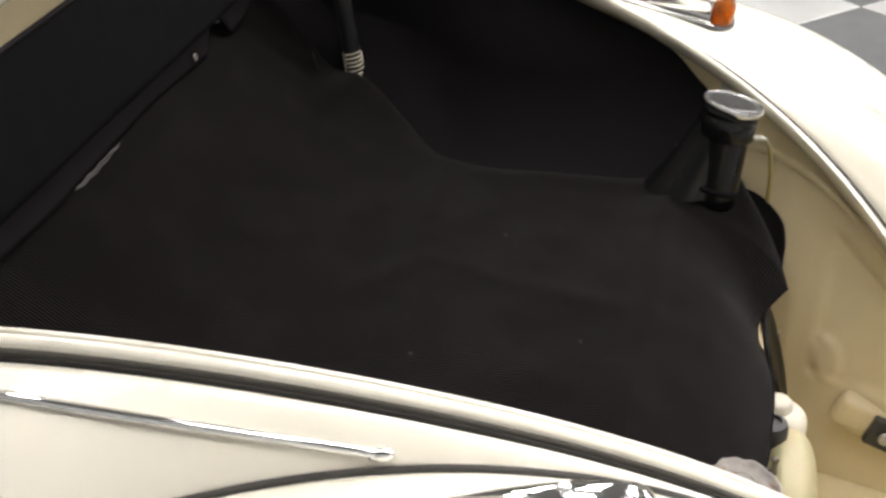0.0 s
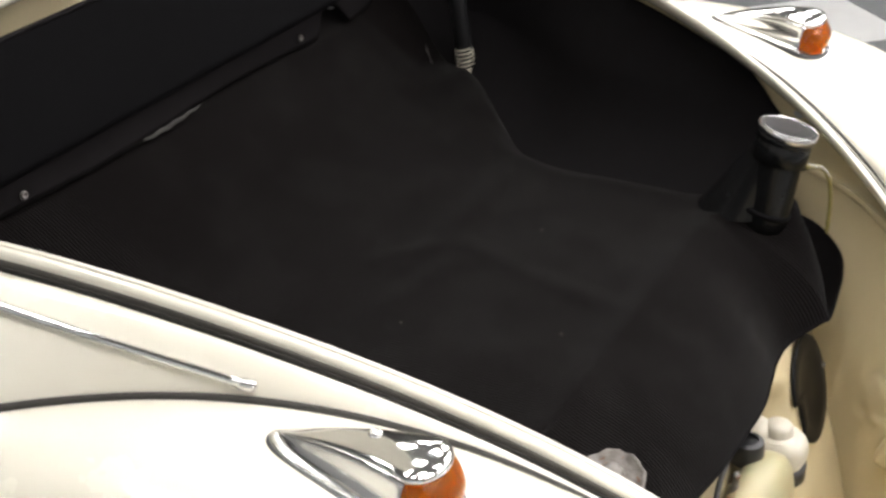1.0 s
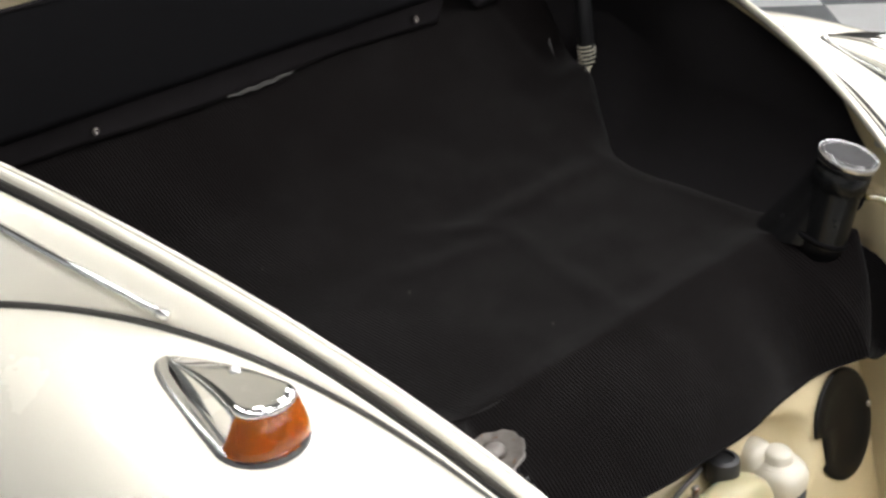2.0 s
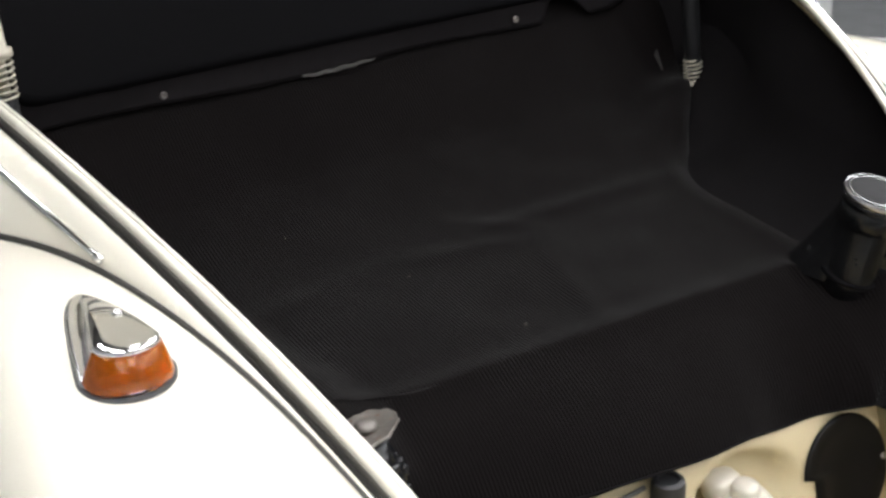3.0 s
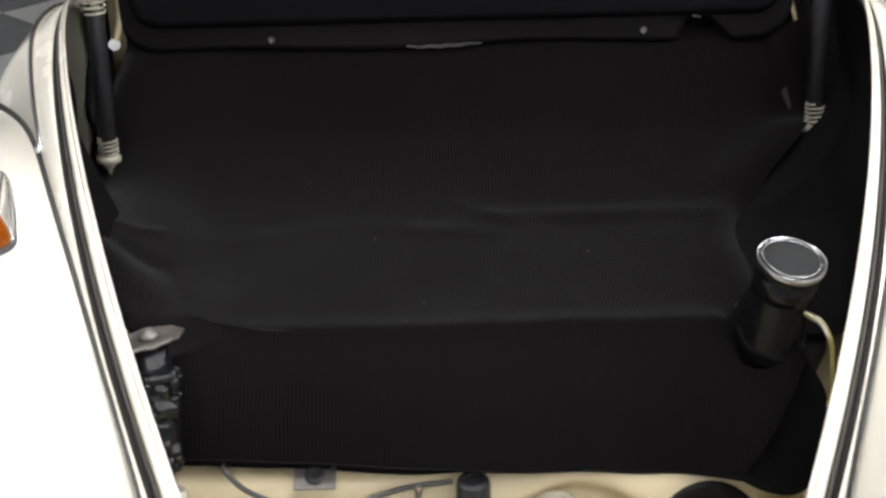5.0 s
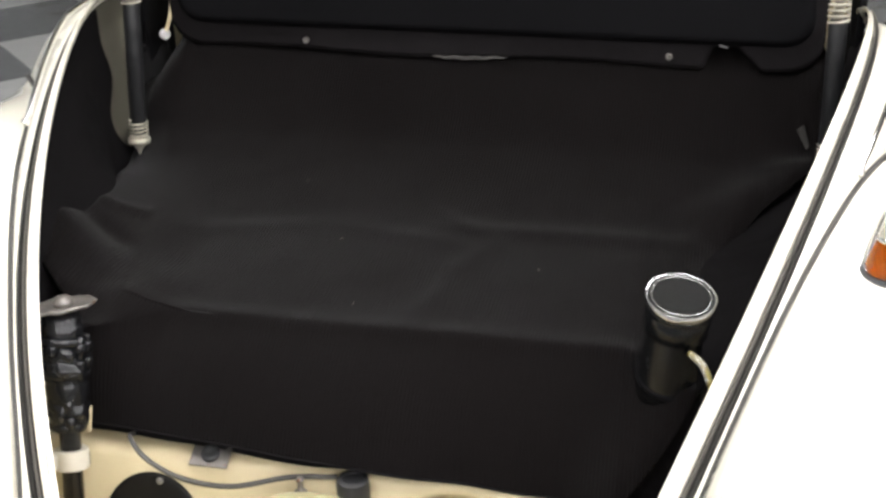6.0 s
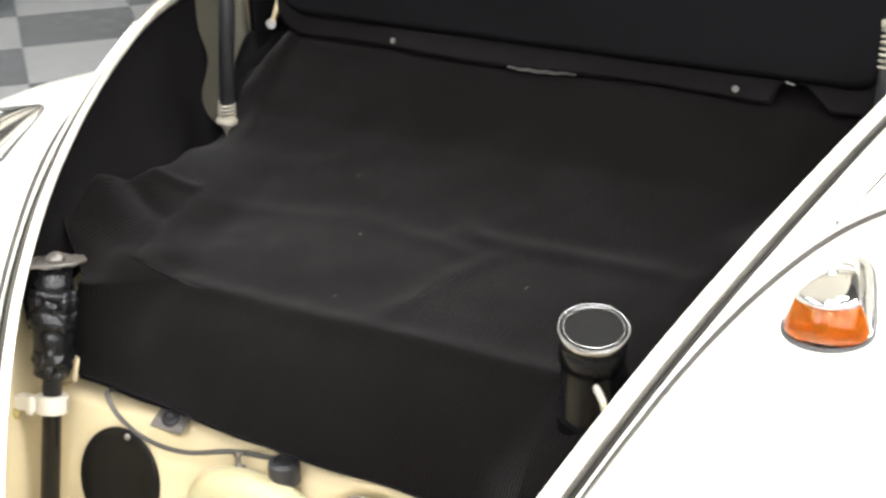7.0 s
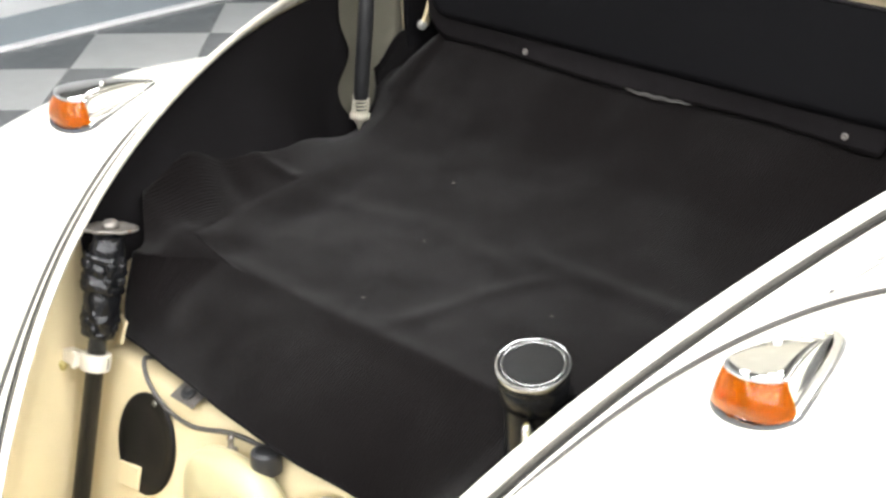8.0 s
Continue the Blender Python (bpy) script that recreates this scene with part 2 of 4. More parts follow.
def block(size, m, bevel=0.004, seg=2, bm=None):
    own = bm is None
    tmp = bmesh.new()
    bmesh.ops.create_cube(tmp, size=1, matrix=m @ Matrix.Diagonal((*size, 1)))
    if bevel:
        bmesh.ops.bevel(tmp, geom=tmp.edges[:], offset=bevel, segments=seg, affect="EDGES", profile=0.5)
    if own:
        return tmp
    me = bpy.data.meshes.new("tmp")
    tmp.to_mesh(me)
    tmp.free()
    bm.from_mesh(me)
    bpy.data.meshes.remove(me)
    return bm


def step(a, b, x):
    t = min(max((x - a) / (b - a), 0.0), 1.0)
    return t * t * (3 - 2 * t)


def horner(c, u):
    r = 0.0
    for k in c:
        r = r * u + k
    return r


# ---------------------------------------------------------------- the body's lines (half of the car, x outward)
AX, AZ = (-0.0348, 0.0007, -0.0488, 0.1406, 0.5066), (-0.0878, 0.0374, -0.1082, 0.1624, 0.9234)
CX, CZ = (0.0481, 0.0272, -0.043, 0.1464, 0.5135), (0.0309, 0.0312, -0.1945, 0.1074, 0.8535)
FEND = (0.8675, 0.0357, -0.0595, 0.0062, -0.0042, 0.0105, -0.0095, 0.0071, 0.0068, -0.0074, -0.0324, 0.0129, -0.0078, 0.033, -0.064)
Y0, Y1 = -0.43, 0.72


def rim(y):
    """Line above the inner wall, where lining and lip meet."""
    u = (y - 0.2) / 0.55
    return Vector((horner(AX, u), y, horner(AZ, u)))


def lip(y):
    """Inner edge of the luggage opening."""
    w = max(min((y - 0.1) / 0.3, 1.4), -1.3)
    return rim(y) + Vector((0.0069 * w - 0.0026, 0, 0.0059 * w - 0.0068))


def channel(y):
    """Outer edge of the seal channel."""
    return rim(y) + Vector((0.0245, 0, -0.0170))


def bead(y):
    """Joint of body and fender."""
    u = (min(y, 0.48) - 0.075) / 0.425
    w = max(min((y - 0.1) / 0.3, 1.27), -1.1)
    x = horner(CX, u) + 0.0063 * w * w + 0.0095 * w - 0.0013
    z = horner(CZ, u) + 0.0078 * w * w + 0.0065 * w - 0.0028
    if y > 0.48:
        x, z = x + 0.18 * (y - 0.48), z - 0.42 * (y - 0.48)
    b = channel(y)
    # stays clear of the channel with a soft bend
    dx, dz = x - b.x - 0.004, b.z - 0.004 - z
    return Vector((b.x + 0.004 + 0.5 * (dx + math.sqrt(dx * dx + 1.5e-5)), y, b.z - 0.004 - 0.5 * (dz + math.sqrt(dz * dz + 1.5e-5))))


def fender_height(x, y):
    X, Y = (x - 0.6) / 0.15, (y - 0.1) / 0.3
    k, z = 0, 0.0
    for i in range(5):
        for j in range(5 - i):
            z += FEND[k] * X ** i * Y ** j
            k += 1
    return z


def fender_point(r, y):
    c = bead(y)
    if r <= 0.8:
        x = c.x + (0.765 - c.x) * (r / 0.8)
        z = fender_height(x, y)
        z += (c.z - fender_height(c.x, y)) * math.exp(-(x - c.x) / 0.035)
        return Vector((x, y, z))
    edge = fender_point(0.8, y)
    t = (r - 0.8) / 0.2
    return Vector((0.765 + 0.02 * math.sin(t * math.pi / 2), y, edge.z + (0.42 - edge.z) * t))


def inner_wall(y, z, side=1):
    """Distance of the inner side wall from the middle plane."""
    a = rim(y)
    k = 0.4 - 0.34 * step(0.28, 0.52, y)
    k -= (0.32 if side < 0 else 0.24) * (1 - step(-0.06, 0.10, y))
    return a.x + 0.036 - k * max(a.z - 0.03 - z, 0)


def rib_z(y):
    """Height of the pressed rib on the inner wall."""
    d = max(-0.065 - y, -0.10)
    return 0.716 - 0.16 * d - 2.31 * d * abs(d)


def plateau(y):
    return 0.040 * step(0.56, 0.72, y) + 0.6955 + 0.006 * y + (0.118 * ((y - 0.33) / 0.43) ** 1.8 if y > 0.33 else 0.0)


def mirrored(v, side):
    return Vector((v[0] * side, v[1], v[2]))


def shell(v, side):
    """A point of the outer body, which sits a little to one side of its lining."""
    return Vector((v[0] * side + 0.0045, v[1], v[2]))


# ---------------------------------------------------------------- the car
car = thing("car", "ivory classic car with its front luggage lid open", "car")
N = 90


def build_side(side):
    def yy(v):
        return Y0 + (Y1 - Y0) * v

    # rolled lip of the opening
    prof = [(0.0, 0.0), (0.06, 0.0030), (0.13, 0.0040), (0.205, 0.0030), (0.235, -0.0025), (0.265, 0.0030), (0.37, 0.0042), (0.46, 0.0036), (0.53, 0.0005), (0.55, -0.010), (0.97, -0.011)]
    under = [(0.038, -0.034), (0.020, -0.026), (0.006, -0.014), (0.0005, -0.006)]

    def lip_fn(u, v):
        a, b = lip(yy(v)), channel(yy(v))
        k = round(u * (len(prof) + len(under) - 1))
        if k < len(under):
            return shell(a + Vector((under[k][0], 0, under[k][1])), side)
        s, h = prof[k - len(under)]
        return shell(a + (b - a) * s + Vector((0, 0, h)), side)
    part("opening_lip", grid(lip_fn, len(prof) + len(under) - 1, N), PAINT, car, "ivory painted rolled steel lip", thick=0.0012, sharp=50)

    # rubber seal in the channel
    sealp = [(0.54, -0.0090), (0.56, -0.0055), (0.68, -0.0050), (0.785, -0.0042), (0.80, -0.0016), (0.86, 0.0000), (0.92, -0.0006), (0.96, -0.0035), (0.995, -0.008)]

    def seal_fn(u, v):
        a, b = lip(yy(v)), channel(yy(v))
        s, h = sealp[round(u * (len(sealp) - 1))]
        return shell(a + (b - a) * s + Vector((0, 0, h)), side)
    part("seal", grid(seal_fn, len(sealp) - 1, N), RUBBER, car, "weathered grey rubber lid seal")

    # worn pale roll of the seal
    rollp = [(0.61, -0.007), (0.62, -0.0015), (0.64, 0.0010), (0.67, 0.0020), (0.705, 0.0016), (0.73, -0.0006), (0.74, -0.006)]

    def roll_fn(u, v):
        a, b = lip(yy(v)), channel(yy(v))
        q, h = rollp[round(u * (len(rollp) - 1))]
        return shell(a + (b - a) * q + Vector((0, 0, h)), side)
    part("seal_roll", grid(roll_fn, len(rollp) - 1, N), CREASE, car, "worn taupe seal roll", sharp=50)

    # body panel between channel and fender
    def panel_at(y, w):
        b, c = channel(y), bead(y)
        d = c - b
        n = Vector((-d.z, 0, d.x)).normalized()
        if n.x < 0:
            n = -n
        return b + d * w + n * d.length * 0.11 * math.sin(math.pi * w ** 0.8) + Vector((0, 0, -0.002 if w == 0 else 0))

    def panel_fn(u, v):
        y = yy(v)
        if u < 0.08:
            return shell(channel(y) + Vector((0, 0, -0.011)), side)
        return shell(panel_at(y, (u - 0.1) / 0.9 if u > 0.1 else 0.0), side)
    part("side_panel", grid(panel_fn, 20, N), PAINT, car, "ivory body panel beside the opening", thick=0.001)

    # fender with its beading
    def fender_fn(u, v):
        return shell(fender_point(u, -0.36 + 1.02 * v), side)
    part("fender", grid(fender_fn, 44, 70), PAINT, car, "glossy ivory front fender", thick=0.0012)
    line = [shell(bead(-0.36 + 1.02 * k / 90) + Vector((0.001, 0, 0.0015)), side) for k in range(91)]
    part("fender_beading", sweep(line, ring_profile(0.0036, 8, 1.0, 1.3)), BEADING, car, "dark grey beading strip")

    # chrome waist moulding
    trim = []
    for k in range(41):
        y = 0.205 + 0.5 * k / 40
        u = (y - 0.475) / 0.275
        want = Vector((-0.0199 * u * u + 0.0447 * u + 0.6132, y, -0.0176 * u * u + 0.0422 * u + 0.9395))
        on = min((panel_at(y, w / 1500) for w in range(75, 1450)), key=lambda p: (p - want).length)
        trim.append(shell(on + Vector((0.0022, 0, 0.0030)), side))
    t = part("waist_moulding", sweep(trim, ring_profile(0.0050, 10, 0.9, 0.9)), CHROME, car, "thin polished chrome moulding")
    part("end_cap", lathe([(0.002, -0.012), (0.0055, -0.008), (0.0062, 0.0), (0.0058, 0.008), (0.002, 0.012)],
                          Matrix.Translation(trim[0]) @ pose(0, 0, 0, 80), 14), CHROME, t)

    # inner wall
    def wall_fn(u, v):
        y = Y0 + (0.74 - Y0) * v
        a = rim(min(y, Y1))
        z = (a.z - 0.032) * (1 - u) + 0.24 * u
        x = inner_wall(min(y, Y1), z, side)
        x -= 0.003 * math.sin(u * 9 + y * 14) * step(0.1, 0.3, u)
        if side > 0:
            # large pressed field and a small dimple
            x += 0.007 * step(-0.175, -0.195, y + 0.10 * (z - 0.52)) * step(0.385, 0.405, z) * (1 - step(0.600, 0.620, z - 0.9 * (y + 0.20)))
            e = ((y + 0.196) / 0.020) ** 2 + ((z - 0.425) / 0.038) ** 2
            x -= 0.009 * (1 - step(0.55, 1.15, e))
            # upright fold beside the bulkhead
            x -= 0.004 * math.exp(-((y + 0.135 + 0.10 * (z - 0.45)) / 0.012) ** 2) * (1 - step(0.50, 0.56, z))
        # shoulder above the rib
        x += 0.006 * step(rib_z(y) - 0.004, rib_z(y) + 0.008, z) * (1 - step(0.0, 0.08, y)) * (side > 0)
        return mirrored(Vector((max(x, 0.12), y, z)), side)
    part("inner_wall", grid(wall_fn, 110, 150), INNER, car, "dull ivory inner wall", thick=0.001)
    # pressed rib along the wall
    if side > 0:
        rib = []
        for k in range(41):
            y = 0.03 - 0.37 * k / 40
            z = rib_z(y)
            rib.append(mirrored(Vector((inner_wall(y, z, side) - 0.002, y, z)), side))
        part("wall_rib", sweep(rib, ring_profile(0.0055, 8, 0.6, 1.2)), INNER, car)


for side in (-1, 1):
    build_side(side)


# bolts on the inner walls
def hex_bolt(name, at, normal, r, parent, mat=STEEL):
    m = Matrix.Translation(at) @ Vector(normal).to_track_quat("Z", "Y").to_matrix().to_4x4()
    bm = lathe([(r * 1.5, 0), (r * 1.5, r * 0.25), (r * 1.42, r * 0.35)], m, 20)
    lathe([(r, r * 0.3), (r, r * 0.85), (r * 0.8, r)], m, 6, bm)
    return part(name, bm, mat, parent, sharp=30)


for y, z in ((-0.022, 0.796), (-0.191, 0.684)):
    hex_bolt("wall_bolt", (inner_wall(y, z) - 0.004, y, z), (-1, 0, 0.35), 0.0055, car, STEEL)


# bulkhead, ledge, well floor and nose
def bulk_y(z):
    return -0.090 - 0.28 * (0.575 - z)


def bulkhead_fn(u, v):
    x = -0.44 + 0.775 * u
    k = v * 1.35
    if k < 0.35:
        y, z = 0.10 - (0.19 - 0.012) * (k / 0.35), 0.564
    else:
        t = k - 0.35
        z = 0.564 - 0.322 * t
        y = bulk_y(z) + 0.008 * math.exp(-t * 18)
        y += 0.036 * math.exp(-(((x - 0.110) / 0.078) ** 2 + ((z - 0.490) / 0.056) ** 2) ** 4)
    return (x, y, z)


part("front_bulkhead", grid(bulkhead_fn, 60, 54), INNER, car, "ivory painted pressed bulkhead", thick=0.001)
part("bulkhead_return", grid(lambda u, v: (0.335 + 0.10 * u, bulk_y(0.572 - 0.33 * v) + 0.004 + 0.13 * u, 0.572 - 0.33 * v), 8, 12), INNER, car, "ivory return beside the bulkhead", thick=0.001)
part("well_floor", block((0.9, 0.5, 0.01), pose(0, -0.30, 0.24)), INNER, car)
part("front_apron", grid(lambda u, v: ((u - 0.5) * 0.50, -0.44 - 0.05 * math.cos((u - 0.5) * math.pi), 0.20 + 0.26 * v), 20, 6), PAINT, car, "ivory front apron", thick=0.003)
part("fuel_tank", block((1.06, 0.72, 0.10), pose(0, 0.40, 0.615), 0.02, 3), BLACK_PLASTIC, car, "black tank under the carpet")
part("firewall", block((1.16, 0.012, 0.55), pose(0, 0.815, 0.83)), INNER, car)
for side in (-1, 1):
    part("corner_lining", block((0.012, 0.15, 0.34), pose(0.588 * side, 0.775, 0.93), 0.002), LINER, car, smooth=False)
part("cowl", block((1.14, 0.10, 0.03), pose(0, 0.80, 1.075), 0.01, 3), PAINT, car, "ivory cowl edge behind the luggage space")


# patch over the inner wall behind the lid supports, shade painted as dull olive
for side in (-1, 1):
    part("shaded_wall_patch", grid(lambda u, v: (side * (inner_wall(0.50 + 0.20 * u, 0.70 + 0.25 * v, side) - 0.005), 0.50 + 0.20 * u, 0.70 + 0.25 * v), 10, 10), WALL_SHADED, car, "dull olive inner wall patch with its shade painted in", thick=0.001)


# raised lid
def lid_fn(u, v):
    w = 0.56 - 0.30 * v ** 2.2
    x = (u - 0.5) * 2 * w
    crown = 0.10 * (1 - (2 * u - 1) ** 2) + 0.05 * math.sin(math.pi * v)
    a = radians(60)
    return (x, 0.88 - 1.15 * v * math.cos(a) + crown * math.sin(a), 1.11 + 1.15 * v * math.sin(a) + crown * math.cos(a))


part("lid", grid(lid_fn, 24, 24), PAINT, car, "ivory luggage lid standing open", thick=0.004)

# road wheels under the fenders
for side in (-1, 1):
    m = pose(0.62 * side, 0.26, 0.315, 0, 90)
    w = part("wheel", lathe([(0.19, -0.07), (0.27, -0.08), (0.305, -0.07), (0.315, -0.04), (0.315, 0.04), (0.305, 0.07), (0.27, 0.08), (0.19, 0.07)], m, 40), TYRE, car, "black road tyre")
    part("rim", lathe([(0.02, -0.05), (0.17, -0.06), (0.188, -0.072), (0.188, 0.072), (0.17, 0.06), (0.02, 0.05)], m, 32), STEEL, w)


# ---------------------------------------------------------------- turn signals
def turn_signal(side):
    base = Matrix.Translation((0.602 if side > 0 else -0.589, 0.056, 0.8612)) @ pose(0, 0, 0, 7.5, -3.5 * side)
    TAIL, FRONT, CUT = 0.096, -0.078, -0.047
    HALF, HIGH = 0.0455, 0.0415

    def width(y, grow=0.0, power=0.66):
        mid = -0.044
        if y > mid:
            return (HALF + grow) * max((TAIL + grow - y) / (TAIL + grow - mid), 0) ** power
        return (HALF + grow) * max(1 - abs((y - mid) / (FRONT - grow - mid)) ** 2.1, 0) ** 0.48

    def sag(y):
        return -2.2 * max(-y - 0.03, 0) ** 2

    def outline(u, grow):
        f = abs(2 * u - 1)
        y = TAIL + grow + (FRONT - grow - TAIL - grow) * (0.5 - 0.5 * math.cos(math.pi * f))
        return math.copysign(width(y, grow, 0.40 if u > 0.5 else 0.70), u - 0.5), y

    # cross-section of the chrome hood, foot to crown, with a shallow dome and hollow flanks
    half = [(1.0, 0.0), (0.91, 0.10), (0.86, 0.24), (0.83, 0.42), (0.81, 0.58), (0.795, 0.70), (0.78, 0.80), (0.755, 0.87), (0.71, 0.915), (0.64, 0.945), (0.52, 0.97), (0.36, 0.988), (0.18, 0.997), (0.0, 1.0)]
    SHOULDER = 6
    crown = half[SHOULDER:] + [(-a, b) for a, b in half[-2:SHOULDER - 1:-1]]

    def scale(y):
        f = (y - CUT) / (TAIL - CUT)
        return f, width(y) * (0.94 - 0.10 * f), HIGH * max(1 - f ** 1.7, 0.0) + 0.002

    def dome(u, v):
        a, b = crown[round(u * (len(crown) - 1))]
        if v < 0.6:
            y = TAIL - 0.006 + (CUT - TAIL + 0.006) * (v / 0.6)
            f, w, top = scale(y)
            return base @ Vector((a * w * (1 - 0.35 * b * f) * side, y, 0.0006 + b * top))
        # rounds down to the edge of the brow over the lens
        g = max(math.cos((v - 0.6) / 0.4 * math.pi / 2), 0.02)
        _, w, top = scale(CUT)
        y = CUT - 0.0208 * math.sin((v - 0.6) / 0.4 * math.pi / 2)
        low = half[SHOULDER][1]
        return base @ Vector((a * w * g * side, y, 0.0006 + top * (low + (b - low) * g ** 0.35)))
    h = part("turn_signal", grid(dome, len(crown) - 1, 50), CHROME, car, "chrome teardrop turn signal with amber lens", thick=0.0012)

    for edge in (-1, 1):
        def flank(u, v):
            y = CUT + (TAIL - 0.006 - CUT) * v
            f, w, top = scale(y)
            a, b = half[round(u * SHOULDER)]
            return base @ Vector((a * edge * w * (1 - 0.35 * b * f) * side, y, 0.0006 + b * top))
        part("flank", grid(flank, SHOULDER, 30), CHROME, h, thick=0.0010)

    def rim_fn(u, v):
        # flat foot with a raised bright edge
        r, hgt = ((-0.012, 0.0035), (-0.006, 0.0036), (-0.003, 0.0040), (-0.0005, 0.0038), (0.0012, 0.0022), (0.0014, -0.003))[round(v * 5)]
        p = outline(u, r)
        hgt -= 0.006 * step(-0.045, -0.058, p[1])
        return base @ Vector((p[0] * side, p[1], hgt + sag(p[1])))
    part("housing_rim", grid(rim_fn, 90, 5, True), SATIN, h)

    def lens_fn(u, v):
        a = math.pi * (u - 0.5)
        bx = HALF * 0.985 * math.copysign(abs(math.sin(a)) ** 0.70, a)
        by = CUT + (FRONT + 0.0005 - CUT) * max(math.cos(a), 0) ** 0.75
        tx = HALF * 0.745 * math.sin(a)
        ty = CUT - 0.019 * max(math.cos(a), 0)
        k = v ** 1.12
        x, y = bx + (tx - bx) * k, by + (ty - by) * k
        y -= 0.006 * math.sin(math.pi * v) * max(math.cos(a), 0)
        return base @ Vector((x * side, y, 0.0035 + 0.0310 * v + sag(by) * (1 - v)))
    part("lens", grid(lens_fn, 44, 18), AMBER, h, "amber plastic lens", thick=0.0022)

    part("reflector", block((0.062, 0.002, 0.034), base @ pose(0, CUT - 0.001, 0.020), 0.0005), STEEL, h, smooth=False)
    part("bulb", lathe([(0.008, 0.004), (0.008, 0.016), (0.007, 0.018), (0.0095, 0.022), (0.0085, 0.028), (0.003, 0.031)], base @ pose(-0.004 * side, -0.060, 0), 16), RUSTY, h)

    def gasket_fn(u, v):
        hgt, grow = ((-0.010, 0.0040), (-0.0045, 0.0044), (-0.0010, 0.0038), (0.0008, 0.0024), (0.0, 0.0))[round(v * 4)]
        p = outline(u, grow)
        return base @ Vector((p[0] * side, p[1], hgt + sag(p[1])))
    part("gasket", grid(gasket_fn, 80, 4, True), GASKET, h, "dark grey rubber gasket")
    sm = base @ Matrix.Translation((-0.008 * side, 0.004, 0.0372)) @ pose(0, 0, 0, -13, 0)
    part("screw", lathe([(0.0062, -0.004), (0.0062, 0.0006), (0.005, 0.0020), (0.0026, 0.0024), (0.0020, 0.0010)], sm, 18), CHROME, h)


for side in (-1, 1):
    turn_signal(side)


# ---------------------------------------------------------------- lid struts
def helix(a, b, r, turns, wire, bm=None):
    a, b = Vector(a), Vector(b)
    d = (b - a)
    q = d.to_track_quat("Z", "Y").to_matrix()
    n = int(turns * 16)
    pts = [a + d * (k / n) + q @ Vector((r * math.cos(2 * math.pi * k / 16), r * math.sin(2 * math.pi * k / 16), 0)) for k in range(n + 1)]
    return sweep(pts, ring_profile(wire, 6), bm)


def strut(side):
    foot, top = Vector((0.547 * side, 0.541, 0.706)), Vector((0.543 * side, 0.577, 1.03))
    foot += (top - foot).normalized() * (0.016 if side > 0 else 0.0)
    ax = (top - foot).normalized()
    q = Matrix.Translation(foot) @ ax.to_track_quat("Z", "Y").to_matrix().to_4x4()
    body = part("lid_strut", lathe([(0.008, 0.027), (0.008, 0.050), (0.0115, 0.051), (0.0135, 0.054), (0.0135, 0.245), (0.0125, 0.250)], q, 24), BLACK_PLASTIC, car, "black telescopic lid support")
    part("foot_fitting", lathe([(0.0015, -0.004), (0.004, 0.004), (0.011, 0.014), (0.018, 0.017), (0.0185, 0.025), (0.0145, 0.028), (0.0085, 0.029)], q, 20), SPRING, body, "beige foot collar")
    part("lower_spring", helix(foot + ax * (0.029 if side < 0 else 0.022), foot + ax * (0.056 if side < 0 else 0.064), 0.0145, 4.2 if side < 0 else 6.2, 0.0017), SPRING, body, "beige coil spring")
    part("upper_spring", helix(foot + ax * 0.246, foot + ax * 0.300, 0.0150, 6.5, 0.0019), SPRING, body, "beige coil spring")
    part("top_fitting", lathe([(0.007, 0.24), (0.007, 0.296), (0.018, 0.300), (0.018, 0.309), (0.012, 0.311), (0.010, 0.36)], q, 20), SPRING, body, "beige forked end fitting")
    # hinge arm and its bolt
    hb = Vector((0.553 * side, 0.708, 0.857))
    arm = part("hinge_arm", sweep(smooth_path([hb + Vector((0.004 * side, 0.008, -0.006)), hb + Vector((-0.012 * side, 0.014, 0.05)), hb + Vector((0.0, 0.03, 0.12)), hb + Vector((0.01 * side, 0.06, 0.22))], 16),
                                  [(-0.012, -0.003), (0.012, -0.003), (0.012, 0.003), (-0.012, 0.003)]), INNER, car, "ivory lid hinge arm", smooth=False)
    hex_bolt("hinge_bolt", hb, (-0.3 * side, -1, 0.4), 0.0065, arm, STEEL)


for side in (-1, 1):
    strut(side)

# ---------------------------------------------------------------- fuel filler
capm = Matrix.Translation((0.359, -0.035, 0.8185)) @ Vector((0.10, -0.20, 0.97)).to_track_quat("Z", "Y").to_matrix().to_4x4()
neckm = Matrix.Translation((0.357, -0.030, 0.8185)) @ Vector((0.07, -0.12, 0.99)).to_track_quat("Z", "Y").to_matrix().to_4x4()
filler = part("fuel_filler", lathe([(0.0355, -0.150), (0.0350, -0.120), (0.0345, -0.060), (0.0335, -0.045), (0.034, -0.02)], neckm, 40), BLACK_GLOSS, car, "black enamelled fuel filler neck")
# boot that flares backward to the tank


def boot_fn(u, v):
    a = 2 * math.pi * u
    c = Vector((0.357, -0.020, 0.785)).lerp(Vector((0.345, 0.028, 0.693)), v)
    r = 0.0305 + 0.012 * v ** 1.5
    return c + Vector((r * math.cos(a), r * math.sin(a) * (1 + 0.25 * v), 0.012 * math.sin(a) * (1 - v)))


